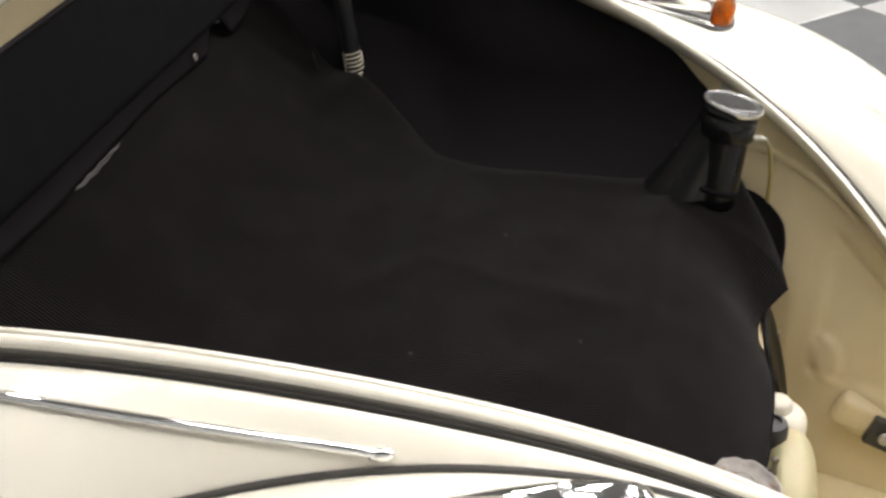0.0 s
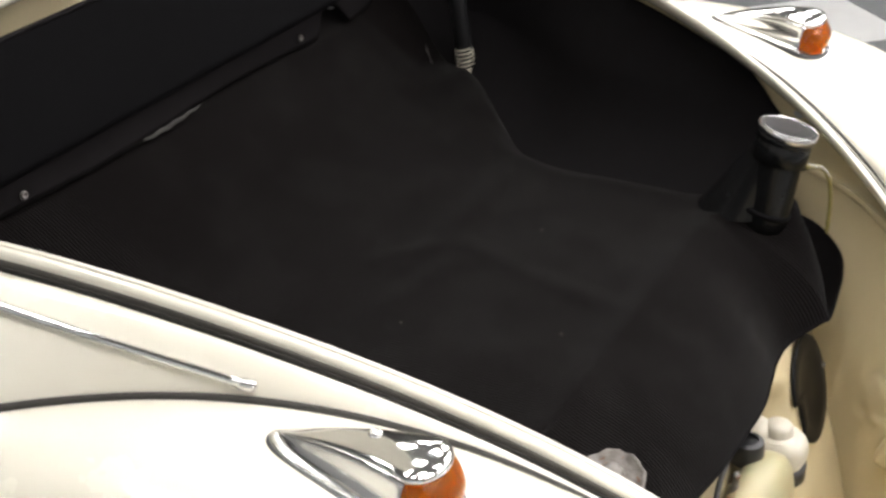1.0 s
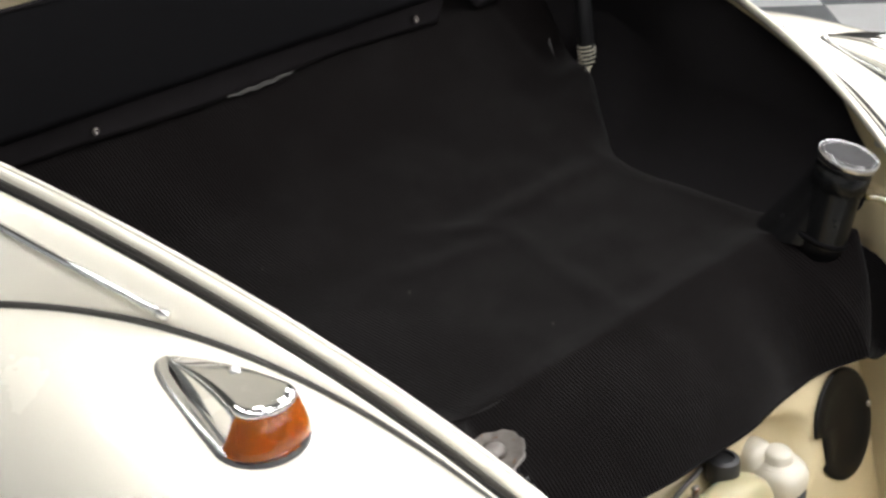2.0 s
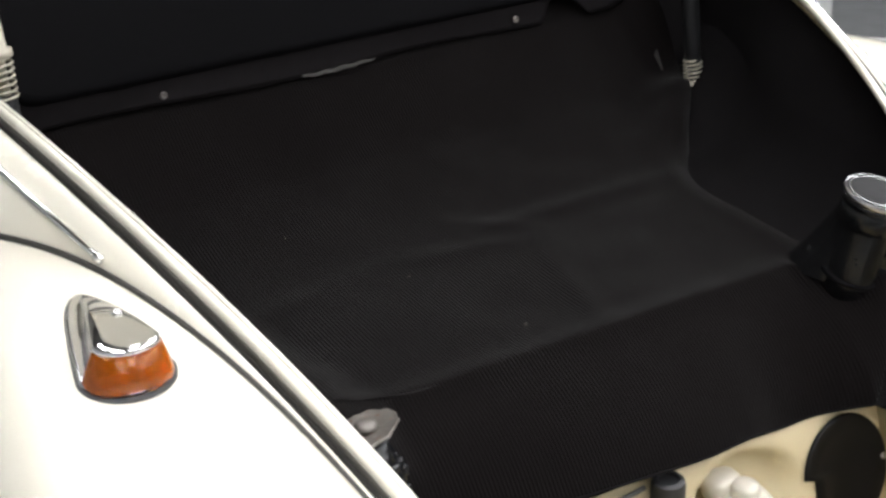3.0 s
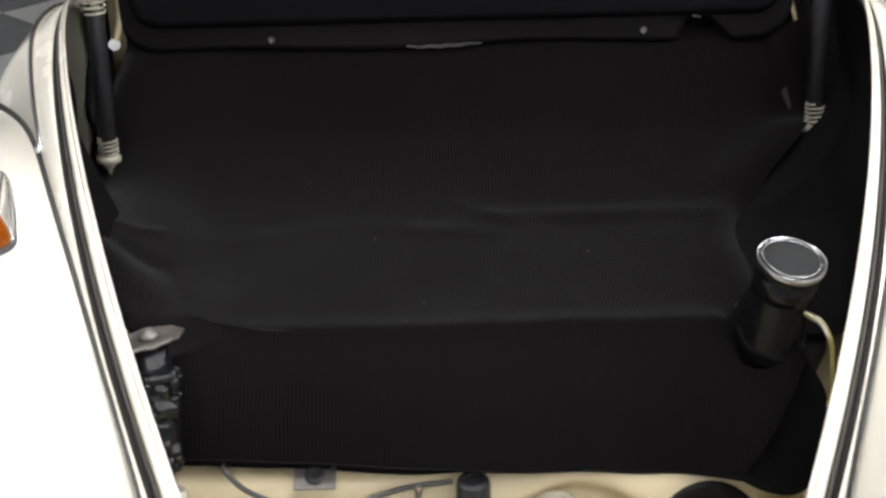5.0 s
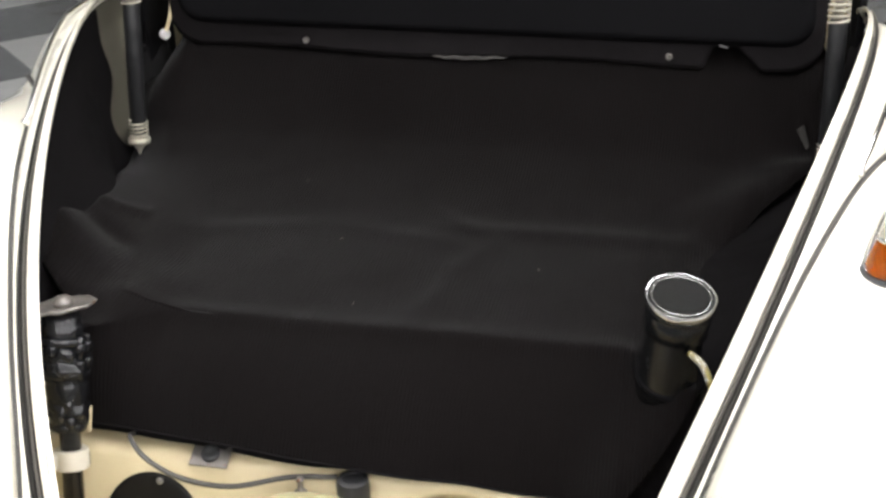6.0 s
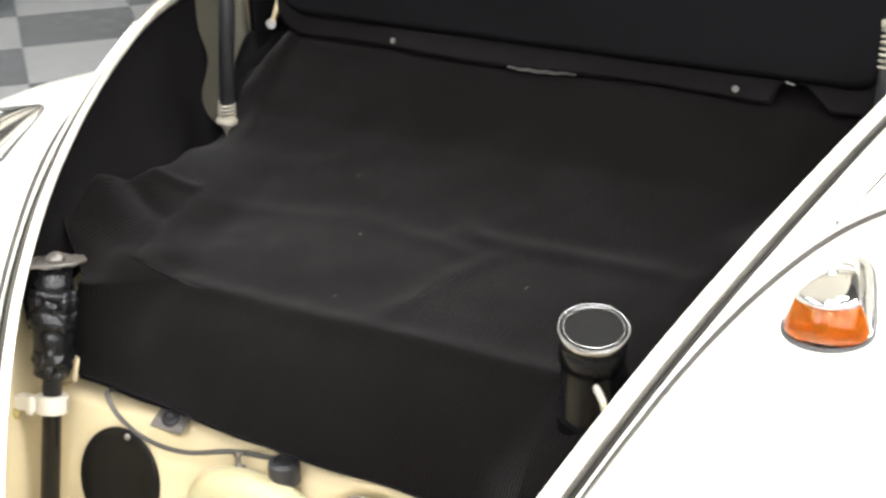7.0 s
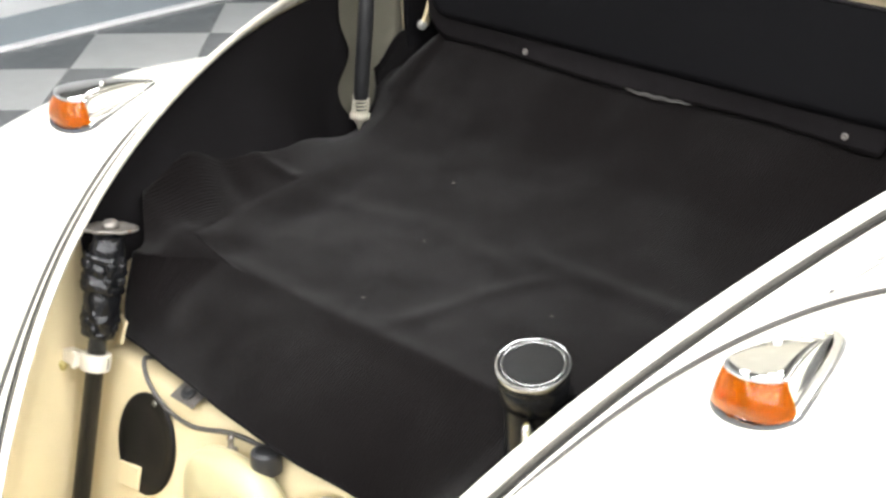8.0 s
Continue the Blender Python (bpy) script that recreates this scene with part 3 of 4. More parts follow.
part("neck_boot", grid(boot_fn, 36, 12, True), BLACK_GLOSS, filler, "black rubber boot")
fm = Matrix.Translation((0.352, -0.011, 0.703)) @ Vector((0.15, -0.28, 0.95)).to_track_quat("Z", "Y").to_matrix().to_4x4()
part("foot_ring", lathe([(0.033, 0.0), (0.038, 0.0015), (0.0415, 0.002), (0.043, -0.001), (0.042, -0.005), (0.033, -0.008)], fm, 40, wob=0.012), LINER, filler, "black rubber foot ring")
cap = part("filler_cap", lathe([(0.036, -0.047), (0.0385, -0.045), (0.0385, -0.020), (0.037, -0.018), (0.0385, -0.014), (0.0395, -0.009)], capm, 40, wob=0.004), BLACK_GLOSS, filler, "black fuel filler cap")
part("cap_rim", lathe([(0.0395, -0.009), (0.0412, -0.006), (0.0412, -0.0005), (0.0402, 0.0008), (0.0388, 0.0004), (0.0382, -0.004)], capm, 60, wob=0.005), SCUFFED, filler, "scuffed chrome cap rim", sharp=50)
part("cap_seam", grid(lambda u, v: capm @ Vector(((0.0342 + 0.0006 * math.cos(2 * math.pi * v)) * math.cos(2 * math.pi * u), (0.0342 + 0.0006 * math.cos(2 * math.pi * v)) * math.sin(2 * math.pi * u), 0.0004 + 0.0006 * math.sin(2 * math.pi * v))), 60, 8, True), SCUFFED, filler)
part("cap_top", lathe([(0.0386, -0.005), (0.0384, -0.0012), (0.0382, -0.0008), (0.0376, -0.0006), (0.0350, -0.0004), (0.0345, 0.0000), (0.0338, 0.0002), (0.0330, 0.0002), (0.022, 0.0005), (0.008, 0.0006)], capm, 40), CAP_BLACK, filler, "worn black flat cap top")
hose_path = smooth_path([(0.373, -0.060, 0.760), (0.388, -0.077, 0.756), (0.398, -0.087, 0.738), (0.402, -0.091, 0.712), (0.404, -0.092, 0.680), (0.404, -0.090, 0.640)], 30)
hose = part("breather_hose", sweep(hose_path, ring_profile(0.0032, 8)), HOSE, filler, "yellowed thin breather hose")
coil = []
for k in range(14 * 12 + 1):
    w = 1 + k / (14 * 12) * 11
    p = hose_path[int(w)].lerp(hose_path[int(w) + 1], w % 1)
    a = 2 * math.pi * k / 12
    coil.append(p + Vector((0.0034 * math.cos(a), 0.0030 * math.cos(a), 0.0036 * math.sin(a))))
part("hose_spring", sweep(coil, ring_profile(0.0006, 5)), SATIN, hose, "bright wire coil round the hose")
part("hose_nipple", sweep([(0.372, -0.055, 0.756), (0.383, -0.064, 0.757)], ring_profile(0.0036, 10)), BLACK_GLOSS, filler)


# ---------------------------------------------------------------- steering coupling
def steering():
    top = Vector((-0.384, -0.077, 0.762))
    low = Vector((-0.362, -0.178, 0.420))
    ax = (low - top).normalized()

    def along(d):
        return top + ax * d
    q = Matrix.Translation(top) @ (-ax).to_track_quat("Z", "Y").to_matrix().to_4x4()
    col = part("steering_coupling", lathe([(0.013, -0.52), (0.013, -0.15), (0.018, -0.148), (0.022, -0.14), (0.024, -0.12), (0.026, -0.112), (0.027, -0.098), (0.024, -0.092), (0.026, -0.086), (0.026, -0.064), (0.022, -0.058), (0.022, -0.048), (0.025, -0.044), (0.025, -0.026), (0.022, -0.022), (0.022, -0.008)], q, 24), GREASE, car, "greasy black steering column joint")
    # flange with an uneven stamped rim
    bm = bmesh.new()
    fm = Matrix.Translation(top) @ Vector((-0.12, 0.167, 0.95)).to_track_quat("Z", "Y").to_matrix().to_4x4()
    prof = [(0.027, -0.004), (0.039, -0.003), (0.0415, -0.0005), (0.0395, 0.0018), (0.037, 0.0006), (0.027, 0.0002), (0.012, 0.0004)]
    rings = []
    for k, (r, h) in enumerate(prof):
        ring = []
        for i in range(56):
            a = 2 * math.pi * i / 56
            w = 1 + (0.022 * math.cos(9 * a) + 0.03 * math.sin(3 * a) + 0.018 * math.sin(17 * a + 2)) * step(0.02, 0.045, r)
            ring.append(bm.verts.new(fm @ Vector((r * w * math.cos(a), 0.82 * r * w * math.sin(a), h + (0.0007 * math.sin(7 * a + 1) + 0.0006 * math.sin(13 * a)) * step(0.02, 0.045, r)))))
        rings.append(ring)
    for a, b in zip(rings, rings[1:]):
        for i in range(56):
            bm.faces.new((a[i], a[(i + 1) % 56], b[(i + 1) % 56], b[i]))
    bm.faces.new(rings[0][::-1])
    bm.faces.new(rings[-1])
    part("coupling_flange", bm, RUSTY, col, "rusty bright steel flange plate")
    part("flange_bolt", lathe([(0.013, 0.0), (0.0125, 0.005), (0.009, 0.0085), (0.004, 0.010)], pose(top.x + 0.002, top.y, top.z + 0.002), 16), RUSTY, col)
    # threaded neck, lumpy greased body and the bolts round it
    sink = (-ax).to_track_quat("Z", "Y").to_matrix().to_4x4()
    neck = [(0.014, -0.004)]
    for k in range(5):
        neck += [(0.0205, -0.007 - 0.0055 * k), (0.0185, -0.0095 - 0.0055 * k)]
    part("threaded_neck", lathe(neck + [(0.014, -0.038)], q, 24), GREASE, col)

    def lumpy(d0, d1, r0, seed):
        def fn(u, v):
            a = 2 * math.pi * u
            d = d0 + (d1 - d0) * v
            r = r0 * min(math.sin(math.pi * (0.04 + 0.92 * v)) ** 0.35, 1.0)
            r *= 1 + 0.30 * noise.noise((2.2 * math.cos(a) + seed, 2.2 * math.sin(a), d * 60)) + 0.06 * math.sin(v * 19 + seed)
            return q @ Vector((r * math.cos(a), r * math.sin(a), -d))
        return grid(fn, 40, 26, True)
    part("joint_body", lumpy(0.032, 0.108, 0.029, 1.0), GREASE, col)
    part("joint_collar", lumpy(0.100, 0.162, 0.0245, 4.0), GREASE, col)
    rng = random.Random(4)
    for k in range(9):
        a = 0.5 + 2 * math.pi * k / 9
        low_end = k % 3 == 2
        d = (0.118 if low_end else 0.058) + 0.014 * rng.random()
        r = 0.019 if low_end else 0.0255
        m = q @ Matrix.Translation((r * math.cos(a), r * math.sin(a), -d)) @ pose(0, 0, 0, rng.uniform(-10, 10), rng.uniform(-10, 10), 0)
        bm = lathe([(0.0052, -0.022), (0.0052, 0.022), (0.0040, 0.024)], m, 10)
        lathe([(0.0085, 0.004), (0.0088, 0.006), (0.0088, 0.013), (0.0080, 0.015)], m, 6, bm)
        lathe([(0.0080, -0.017), (0.0086, -0.015), (0.0086, -0.008), (0.0078, -0.006)], m, 6, bm)
        part("joint_bolt", bm, GREASE, col)
    for d, r in ((0.044, 0.0310), (0.084, 0.0320), (0.128, 0.0260), (0.152, 0.0240)):
        part("joint_ring", lathe([(r * 0.8, -0.005), (r * 0.97, -0.0045), (r, 0.0), (r * 0.97, 0.0045), (r * 0.8, 0.005)], q @ Matrix.Translation((0.002, 0, -d)) @ pose(0, 0, 0, 4, -5, 0), 28, wob=0.03), GREASE, col)
    # white retaining clip
    cm = Matrix.Translation(along(0.194)) @ (-ax).to_track_quat("Z", "Y").to_matrix().to_4x4()
    clip = part("column_clip", lathe([(0.0145, -0.012), (0.021, -0.012), (0.022, -0.008), (0.022, 0.008), (0.021, 0.012), (0.0145, 0.012)], cm, 28), WHITE_PLASTIC, col, "white plastic column clip", sharp=40)
    part("clip_slot", block((0.006, 0.030, 0.017), cm @ pose(-0.012, -0.012, 0, 0, 0, 35), 0.001), CREASE, clip, smooth=False)
    part("clip_tongue", block((0.034, 0.022, 0.020), cm @ pose(0.030, 0.010, 0), 0.003), WHITE_PLASTIC, clip, smooth=False)
    part("clip_latch", block((0.010, 0.006, 0.026), cm @ pose(0.020, 0.022, 0), 0.002), WHITE_PLASTIC, clip, smooth=False)


steering()

# wedge bracket and tab beside the steering column
part("column_bracket", grid(lambda u, v: (-0.404 + 0.040 * u, -0.068 - 0.014 * u - 0.012 * v, 0.622 - 0.055 * v * (1 - 0.45 * u)), 6, 6), INNER, car, "ivory sheet wedge bracket", thick=0.004)
part("column_tab", block((0.026, 0.010, 0.012), pose(-0.412, -0.168, 0.572, 0, 20, 20), 0.003), HOSE, car, "tan plastic tab")


# ---------------------------------------------------------------- bulkhead fittings
def cover_disc(x, z, r, notch, screw, cut):
    m = pose(x, bulk_y(z) - 0.002, z, 90 - math.degrees(math.atan(0.28)))
    bm = bmesh.new()
    seg = 96
    rings = []
    for rr, h in ((1.0, 0.0), (1.0, 0.003), (0.95, 0.0045), (0.70, 0.0035), (0.60, 0.0015), (0.2, 0.001)):
        ring = []
        for i in range(seg):
            a = 2 * math.pi * i / seg
            px, py = r * rr * math.cos(a), 1.12 * r * rr * math.sin(a)
            # step cut in one edge
            if cut and px < -cut * r * rr and abs(py + 0.20 * r) < 0.34 * r:
                px = -cut * r * rr
            ring.append(bm.verts.new(m @ Vector((px, py, h))))
        rings.append(ring)
    for a, b in zip(rings, rings[1:]):
        for i in range(seg):
            bm.faces.new((a[i], a[(i + 1) % seg], b[(i + 1) % seg], b[i]))
    bm.faces.new(rings[-1])
    ob = part("access_cover", bm, DISC_BLACK, car, "black round access cover")
    part("cover_screw", lathe([(0.0045, 0.002), (0.0045, 0.006), (0.003, 0.0072)], m @ pose(0.9 * r * math.cos(screw), 1.0 * r * math.sin(screw), 0), 12), STEEL, ob)
    if not cut:
        part("cover_tab", block((r * 0.72, r * 0.52, 0.007), m @ pose(r * 0.86 * math.cos(notch), r * 0.96 * math.sin(notch), 0.0035, 0, 0, 8), 0.002), INNER, ob, smooth=False)


cover_disc(-0.280, 0.474, 0.066, radians(246), radians(80), 0)
cover_disc(0.268, 0.480, 0.069, radians(207), radians(2), 0.75)

# small bracket with a rubber grommet on the ledge
br = part("ledge_bracket", block((0.050, 0.034, 0.003), pose(-0.204, -0.092, 0.574, 24), 0.001), RUSTY, car, "grey sheet bracket", smooth=False)
part("grommet", lathe([(0.012, 0.0), (0.012, 0.005), (0.009, 0.006), (0.005, 0.003)], pose(-0.204, -0.092, 0.575, 24), 18), BLACK_PLASTIC, br)

# fluid tank with its cap
TC = Vector((-0.052, -0.136, 0.466))


def tank_fn(u, v):
    a, b = 2 * math.pi * u, math.pi * (v - 0.5)
    ca, sa, cb, sb = math.cos(a), math.sin(a), math.cos(b), math.sin(b)

    def se(w, p):
        return math.copysign(abs(w) ** p, w)
    return TC + Vector((0.100 * se(cb, 0.7) * se(ca, 0.75), 0.037 * se(cb, 0.7) * se(sa, 0.75), 0.093 * se(sb, 0.75)))


tank = part("fluid_tank", grid(tank_fn, 56, 32, True), TANK_PLASTIC, car, "yellowed plastic fluid tank")
part("tank_cap", lathe([(0.0205, 0.548), (0.0205, 0.570), (0.019, 0.5755), (0.013, 0.577), (0.0125, 0.574), (0.006, 0.5735)], pose(-0.016, -0.112, 0, 0, 0, 0), 32), BLACK_PLASTIC, tank, "black screw cap", sharp=50)
part("tank_nipple", lathe([(0.010, 0.540), (0.0085, 0.553), (0.004, 0.556), (0.004, 0.568), (0.0055, 0.570), (0.003, 0.574)], pose(-0.081, -0.118, 0, 0, 0, 0), 14), RUSTY, tank)

# small milky reservoir beside it: rounded body, short side neck, screw cap and black strap
def pebble(c, half, n=28):
    def fn(u, v):
        a, b = 2 * math.pi * u, math.pi * (v - 0.5)

        def se(w):
            return math.copysign(abs(w) ** 0.8, w)
        return Vector(c) + Vector((half[0] * se(math.cos(b)) * se(math.cos(a)), half[1] * se(math.cos(b)) * se(math.sin(a)), half[2] * se(math.sin(b))))
    return grid(fn, n, n // 2, True)


res = part("small_reservoir", pebble((0.096, -0.117, 0.494), (0.036, 0.044, 0.029)), WHITE_PLASTIC, car, "milky white plastic reservoir")
part("reservoir_shoulder", pebble((0.082, -0.094, 0.518), (0.026, 0.020, 0.020), 24), WHITE_PLASTIC, res)
part("reservoir_cap", lathe([(0.027, 0.510), (0.026, 0.517), (0.0200, 0.519), (0.0190, 0.522), (0.0180, 0.529), (0.0150, 0.5325), (0.006, 0.5335)], pose(0.095, -0.122, 0.0), 28), WHITE_PLASTIC, res, "white screw cap", sharp=50)
part("reservoir_strap", lathe([(0.030, 0.452), (0.0385, 0.454), (0.0390, 0.474), (0.032, 0.477)], Matrix.Translation((0.098, -0.119, 0)) @ Matrix.Diagonal((0.95, 1.08, 1, 1)), 28), BLACK_PLASTIC, res, "black reservoir strap")

# wiring sleeve from under the carpet to the tank cap
wire = smooth_path([(-0.314, -0.066, 0.578), (-0.311, -0.090, 0.586), (-0.285, -0.104, 0.566), (-0.235, -0.112, 0.548), (-0.17, -0.116, 0.548), (-0.10, -0.104, 0.562), (-0.04, -0.098, 0.566)], 40)
part("wiring_sleeve", sweep(wire, ring_profile(0.0034, 8)), CABLE, car, "dark grey wiring sleeve")
# latch block on the nose
lm = Matrix.Translation((inner_wall(-0.284, 0.343) - 0.012, -0.284, 0.343)) @ pose(0, 0, 0, 0, -22, 90)
part("latch_box", block((0.13, 0.036, 0.052), lm @ pose(0.010, -0.024, 0.0), 0.012, 3), INNER, car, "ivory pressed latch bracket")
lt = part("latch_pad", block((0.05, 0.016, 0.045), lm, 0.003), BLACK_PLASTIC, car, "black latch pad", smooth=False)
hex_bolt("latch_bolt", lm @ Vector((0, 0.010, 0)), lm.to_3x3() @ Vector((0, 1, 0)), 0.007, lt)



# ---------------------------------------------------------------- trunk carpet
def ridge(x, y, a, b, w, h):
    """A soft fold of height h along the line from a to b."""
    ax, ay = a
    dx, dy = b[0] - ax, b[1] - ay
    L2 = dx * dx + dy * dy
    t = min(max(((x - ax) * dx + (y - ay) * dy) / L2, 0), 1)
    d2 = (x - ax - t * dx) ** 2 + (y - ay - t * dy) ** 2
    return h * math.exp(-d2 / (w * w)) * math.sin(math.pi * (0.12 + 0.76 * t))


def along_y(table, y):
    """Value at y of a smooth curve through a table of (y, value)."""
    n = len(table)
    if y <= table[0][0]:
        return table[0][1]
    for i in range(n - 1):
        (a, p), (b, q) = table[i], table[i + 1]
        if y <= b:
            h, t = b - a, (y - a) / (b - a)
            m0 = (q - table[i - 1][1]) / (b - table[i - 1][0]) * h if i else q - p
            m1 = (table[i + 2][1] - p) / (table[i + 2][0] - a) * h if i + 2 < n else q - p
            return (2 * t ** 3 - 3 * t * t + 1) * p + (t ** 3 - 2 * t * t + t) * m0 + (3 * t * t - 2 * t ** 3) * q + (t ** 3 - t * t) * m1
    return table[-1][1]


# joint of carpet and arch felt, and the crease where that felt meets the wall
VALLEY = [(-0.05, 0.362), (0.05, 0.366), (0.16, 0.394), (0.29, 0.420), (0.44, 0.462), (0.60, 0.512)]
CREASE_X = [(-0.05, 0.415), (0.04, 0.458), (0.122, 0.476), (0.19, 0.478), (0.26, 0.478), (0.33, 0.492), (0.40, 0.514), (0.54, 0.556), (0.62, 0.566)]
CREASE_Z = [(-0.05, 0.715), (0.03, 0.745), (0.122, 0.790), (0.19, 0.765), (0.26, 0.752), (0.33, 0.740), (0.40, 0.728), (0.54, 0.694), (0.62, 0.735)]


# edge of the carpet along the other wall
EDGE_X = [(-0.05, 0.368), (0.19, 0.370), (0.28, 0.370), (0.352, 0.386), (0.437, 0.438), (0.528, 0.513), (0.62, 0.534), (0.78, 0.536)]

# lower edge of the carpet along the car's width
HEM_Y = [(-0.385, -0.076), (-0.28, -0.090), (-0.17, -0.101), (-0.10, -0.110), (-0.03, -0.113), (0.05, -0.111), (0.12, -0.100), (0.18, -0.090), (0.235, -0.094), (0.30, -0.128)]
HEM_Z = [(-0.385, 0.596), (-0.28, 0.599), (-0.17, 0.598), (-0.10, 0.596), (-0.03, 0.592), (0.05, 0.586), (0.12, 0.579), (0.18, 0.566), (0.235, 0.566), (0.30, 0.577)]


def crest(x):
    s = step(0.29, 0.375, abs(x))
    return 0.044 - 0.092 * s, plateau(0.06) + 0.018 * s * (1 if x < 0 else 0.2)


def carpet_z(x, y):
    z = plateau(y)
    if x < 0:
        w, e, top = along_y(VALLEY, y), along_y(CREASE_X, y), along_y(CREASE_Z, y)
        foot = z + 0.021 * (1 - step(0.33, 0.52, y)) * step(0.0, 0.13, y)
        if -x < w:
            z += (foot - z) * step(w - 0.085, w + 0.005, -x)
        else:
            k = min((-x - w) / (e - w), 1.0)
            z = foot + (top - foot) * k * (0.45 + 0.55 * k) * step(-0.04, 0.03, y)
            z += ridge(x, y, (-0.490, 0.250), (-0.405, 0.30), 0.015, 0.005)
            z -= ridge(x, y, (-0.475, 0.20), (-0.40, 0.17), 0.022, 0.006)
            z += ridge(x, y, (-0.468, 0.135), (-0.37, 0.07), 0.032, 0.004)
    else:
        # climbs to the foot of the lid support
        w = along_y(EDGE_X, y)
        z += 0.028 * step(0.37, 0.52, y) * (1 - step(0.53, 0.61, y)) * step(w - 0.13, w + 0.01, x)
    z += 0.045 * step(0.49, 0.57, abs(x)) * step(0.56, 0.68, y)
    f = 0.0
    f += ridge(x, y, (-0.40, 0.285), (-0.12, 0.355), 0.024, 0.0024)
    f += ridge(x, y, (-0.31, 0.16), (-0.36, 0.05), 0.034, 0.0035)
    f += ridge(x, y, (-0.14, 0.335), (0.06, 0.30), 0.022, 0.0030)
    f += ridge(x, y, (0.00, 0.352), (0.37, 0.355), 0.024, 0.0052)
    f += ridge(x, y, (0.09, 0.325), (0.045, 0.215), 0.018, 0.0026)
    f += ridge(x, y, (0.05, 0.230), (0.015, 0.06), 0.020, 0.0030)
    f += ridge(x, y, (0.09, 0.315), (-0.015, 0.40), 0.018, 0.0020)
    f += ridge(x, y, (0.37, 0.37), (0.36, 0.05), 0.026, 0.0052)
    f -= ridge(x, y, (-0.10, 0.20), (0.02, 0.12), 0.073, 0.0041)
    f += 0.0024 * noise.noise((x * 5, y * 5, 0.3)) + 0.0008 * noise.noise((x * 17, y * 17, 2.3))
    z += f * (1 - step(0.36, 0.42, -x) * (x < 0))
    return z


def carpet_side(y, side):
    if side > 0:
        return along_y(EDGE_X, y)
    return along_y(VALLEY, y) - 0.006


def carpet_fn(u, v):
    a = 2 * u - 1
    k = v * 1.55
    if k <= 1.0:
        yr = 0.775
        yn = crest(a * 0.385)[0]
        y = yr + (yn - yr) * k
        half = carpet_side(y, a) + 0.012 + (0.085 if a < 0 else 0.030) * step(0.52, 0.66, y)
        near = 0.385 if a > 0 else 0.378
        if a < 0:
            half = max(along_y(CREASE_X, y) + 0.008, half)
        if y <= 0.10:
            full = carpet_side(0.10, a) + 0.012 if a > 0 else along_y(CREASE_X, 0.10) + 0.008
            half = near + (full - near) * (step(-0.03, 0.10, y) if a > 0 else step(-0.045, 0.06, y))
        x = a * half
        z = carpet_z(x, y) - 0.004 * step(0.97, 1.0, a) * step(0.08, 0.16, y)
        if a > 0:
            z -= 0.020 * min(max((x - carpet_side(y, 1) + 0.042) / 0.052, 0), 1.2) ** 2 * step(0.02, 0.12, y) * (1 - step(0.36, 0.46, y))
        lift = crest(x)[1] - plateau(0.06)
        z += lift * (1 - step(0.0, 0.12, y)) + 0.005 * math.exp(-((1 - k) / 0.035) ** 2)
        return (x, y, z)
    # front face
    t = (k - 1.0) / 0.55
    right = 0.385 - 0.086 * t ** 1.2 if a > 0 else 0.378
    x = a * right
    x0 = a * (0.385 if a > 0 else 0.378)
    yc, zc = crest(x0)
    zc = carpet_z(x0, yc) + crest(x0)[1] - plateau(0.06)
    yb, zb = along_y(HEM_Y, x), along_y(HEM_Z, x)
    zc += 0.005 * math.exp(-(t / 0.10) ** 2)
    bulge = math.sin(math.pi * t)
    y = yc + (yb - yc) * t - 0.010 * bulge * (1 - step(0.29, 0.375, abs(x0))) - 0.006 * bulge
    z = zc + (zb - zc) * t + 0.012 * bulge * (1 - step(0.29, 0.375, abs(x0)))
    y += 0.003 * noise.noise((x * 9, z * 9, 5.1)) * t
    return (x, y, z)


carpet = tagged(part("trunk_carpet", grid(carpet_fn, 260, 180), CARPET, None, thick=0.004),
                "black ribbed felt carpet draped over the fuel tank", "carpet")


# black board under the carpet, which shows below its hem
def under_fn(u, v):
    x = -0.385 + 0.36 * u
    y = -0.084 + 0.022 * step(0.25, 0.38, -x)
    return (x, y + 0.05 * v, 0.573 - 0.020 * x + 0.006 * math.sin(x * 19) + 0.030 * v)


part("under_board", grid(under_fn, 40, 4), SIDE_BOARD, car, "black board under the carpet", thick=0.003)
hem = [Vector(carpet_fn(k / 120, 1.0)) + Vector((0, -0.001, -0.001)) for k in range(121)]
part("hem", sweep(hem, ring_profile(0.0016, 6)), SIDE_BOARD, carpet, "black bound hem")

# lint on the carpet
for x, y in ((-0.135, 0.289), (-0.07, 0.107), (-0.235, 0.456), (0.157, 0.235)):
    lint = part("lint", sweep(smooth_path([(x, y, carpet_z(x, y) + 0.0012), (x + 0.002, y + 0.001, carpet_z(x, y) + 0.002), (x + 0.003, y + 0.0035, carpet_z(x, y) + 0.0012)], 6), ring_profile(0.00016, 5)), WHITE_PLASTIC, None)
    tagged(lint, "tiny white lint thread on black carpet", "lint", "lint on the carpet")


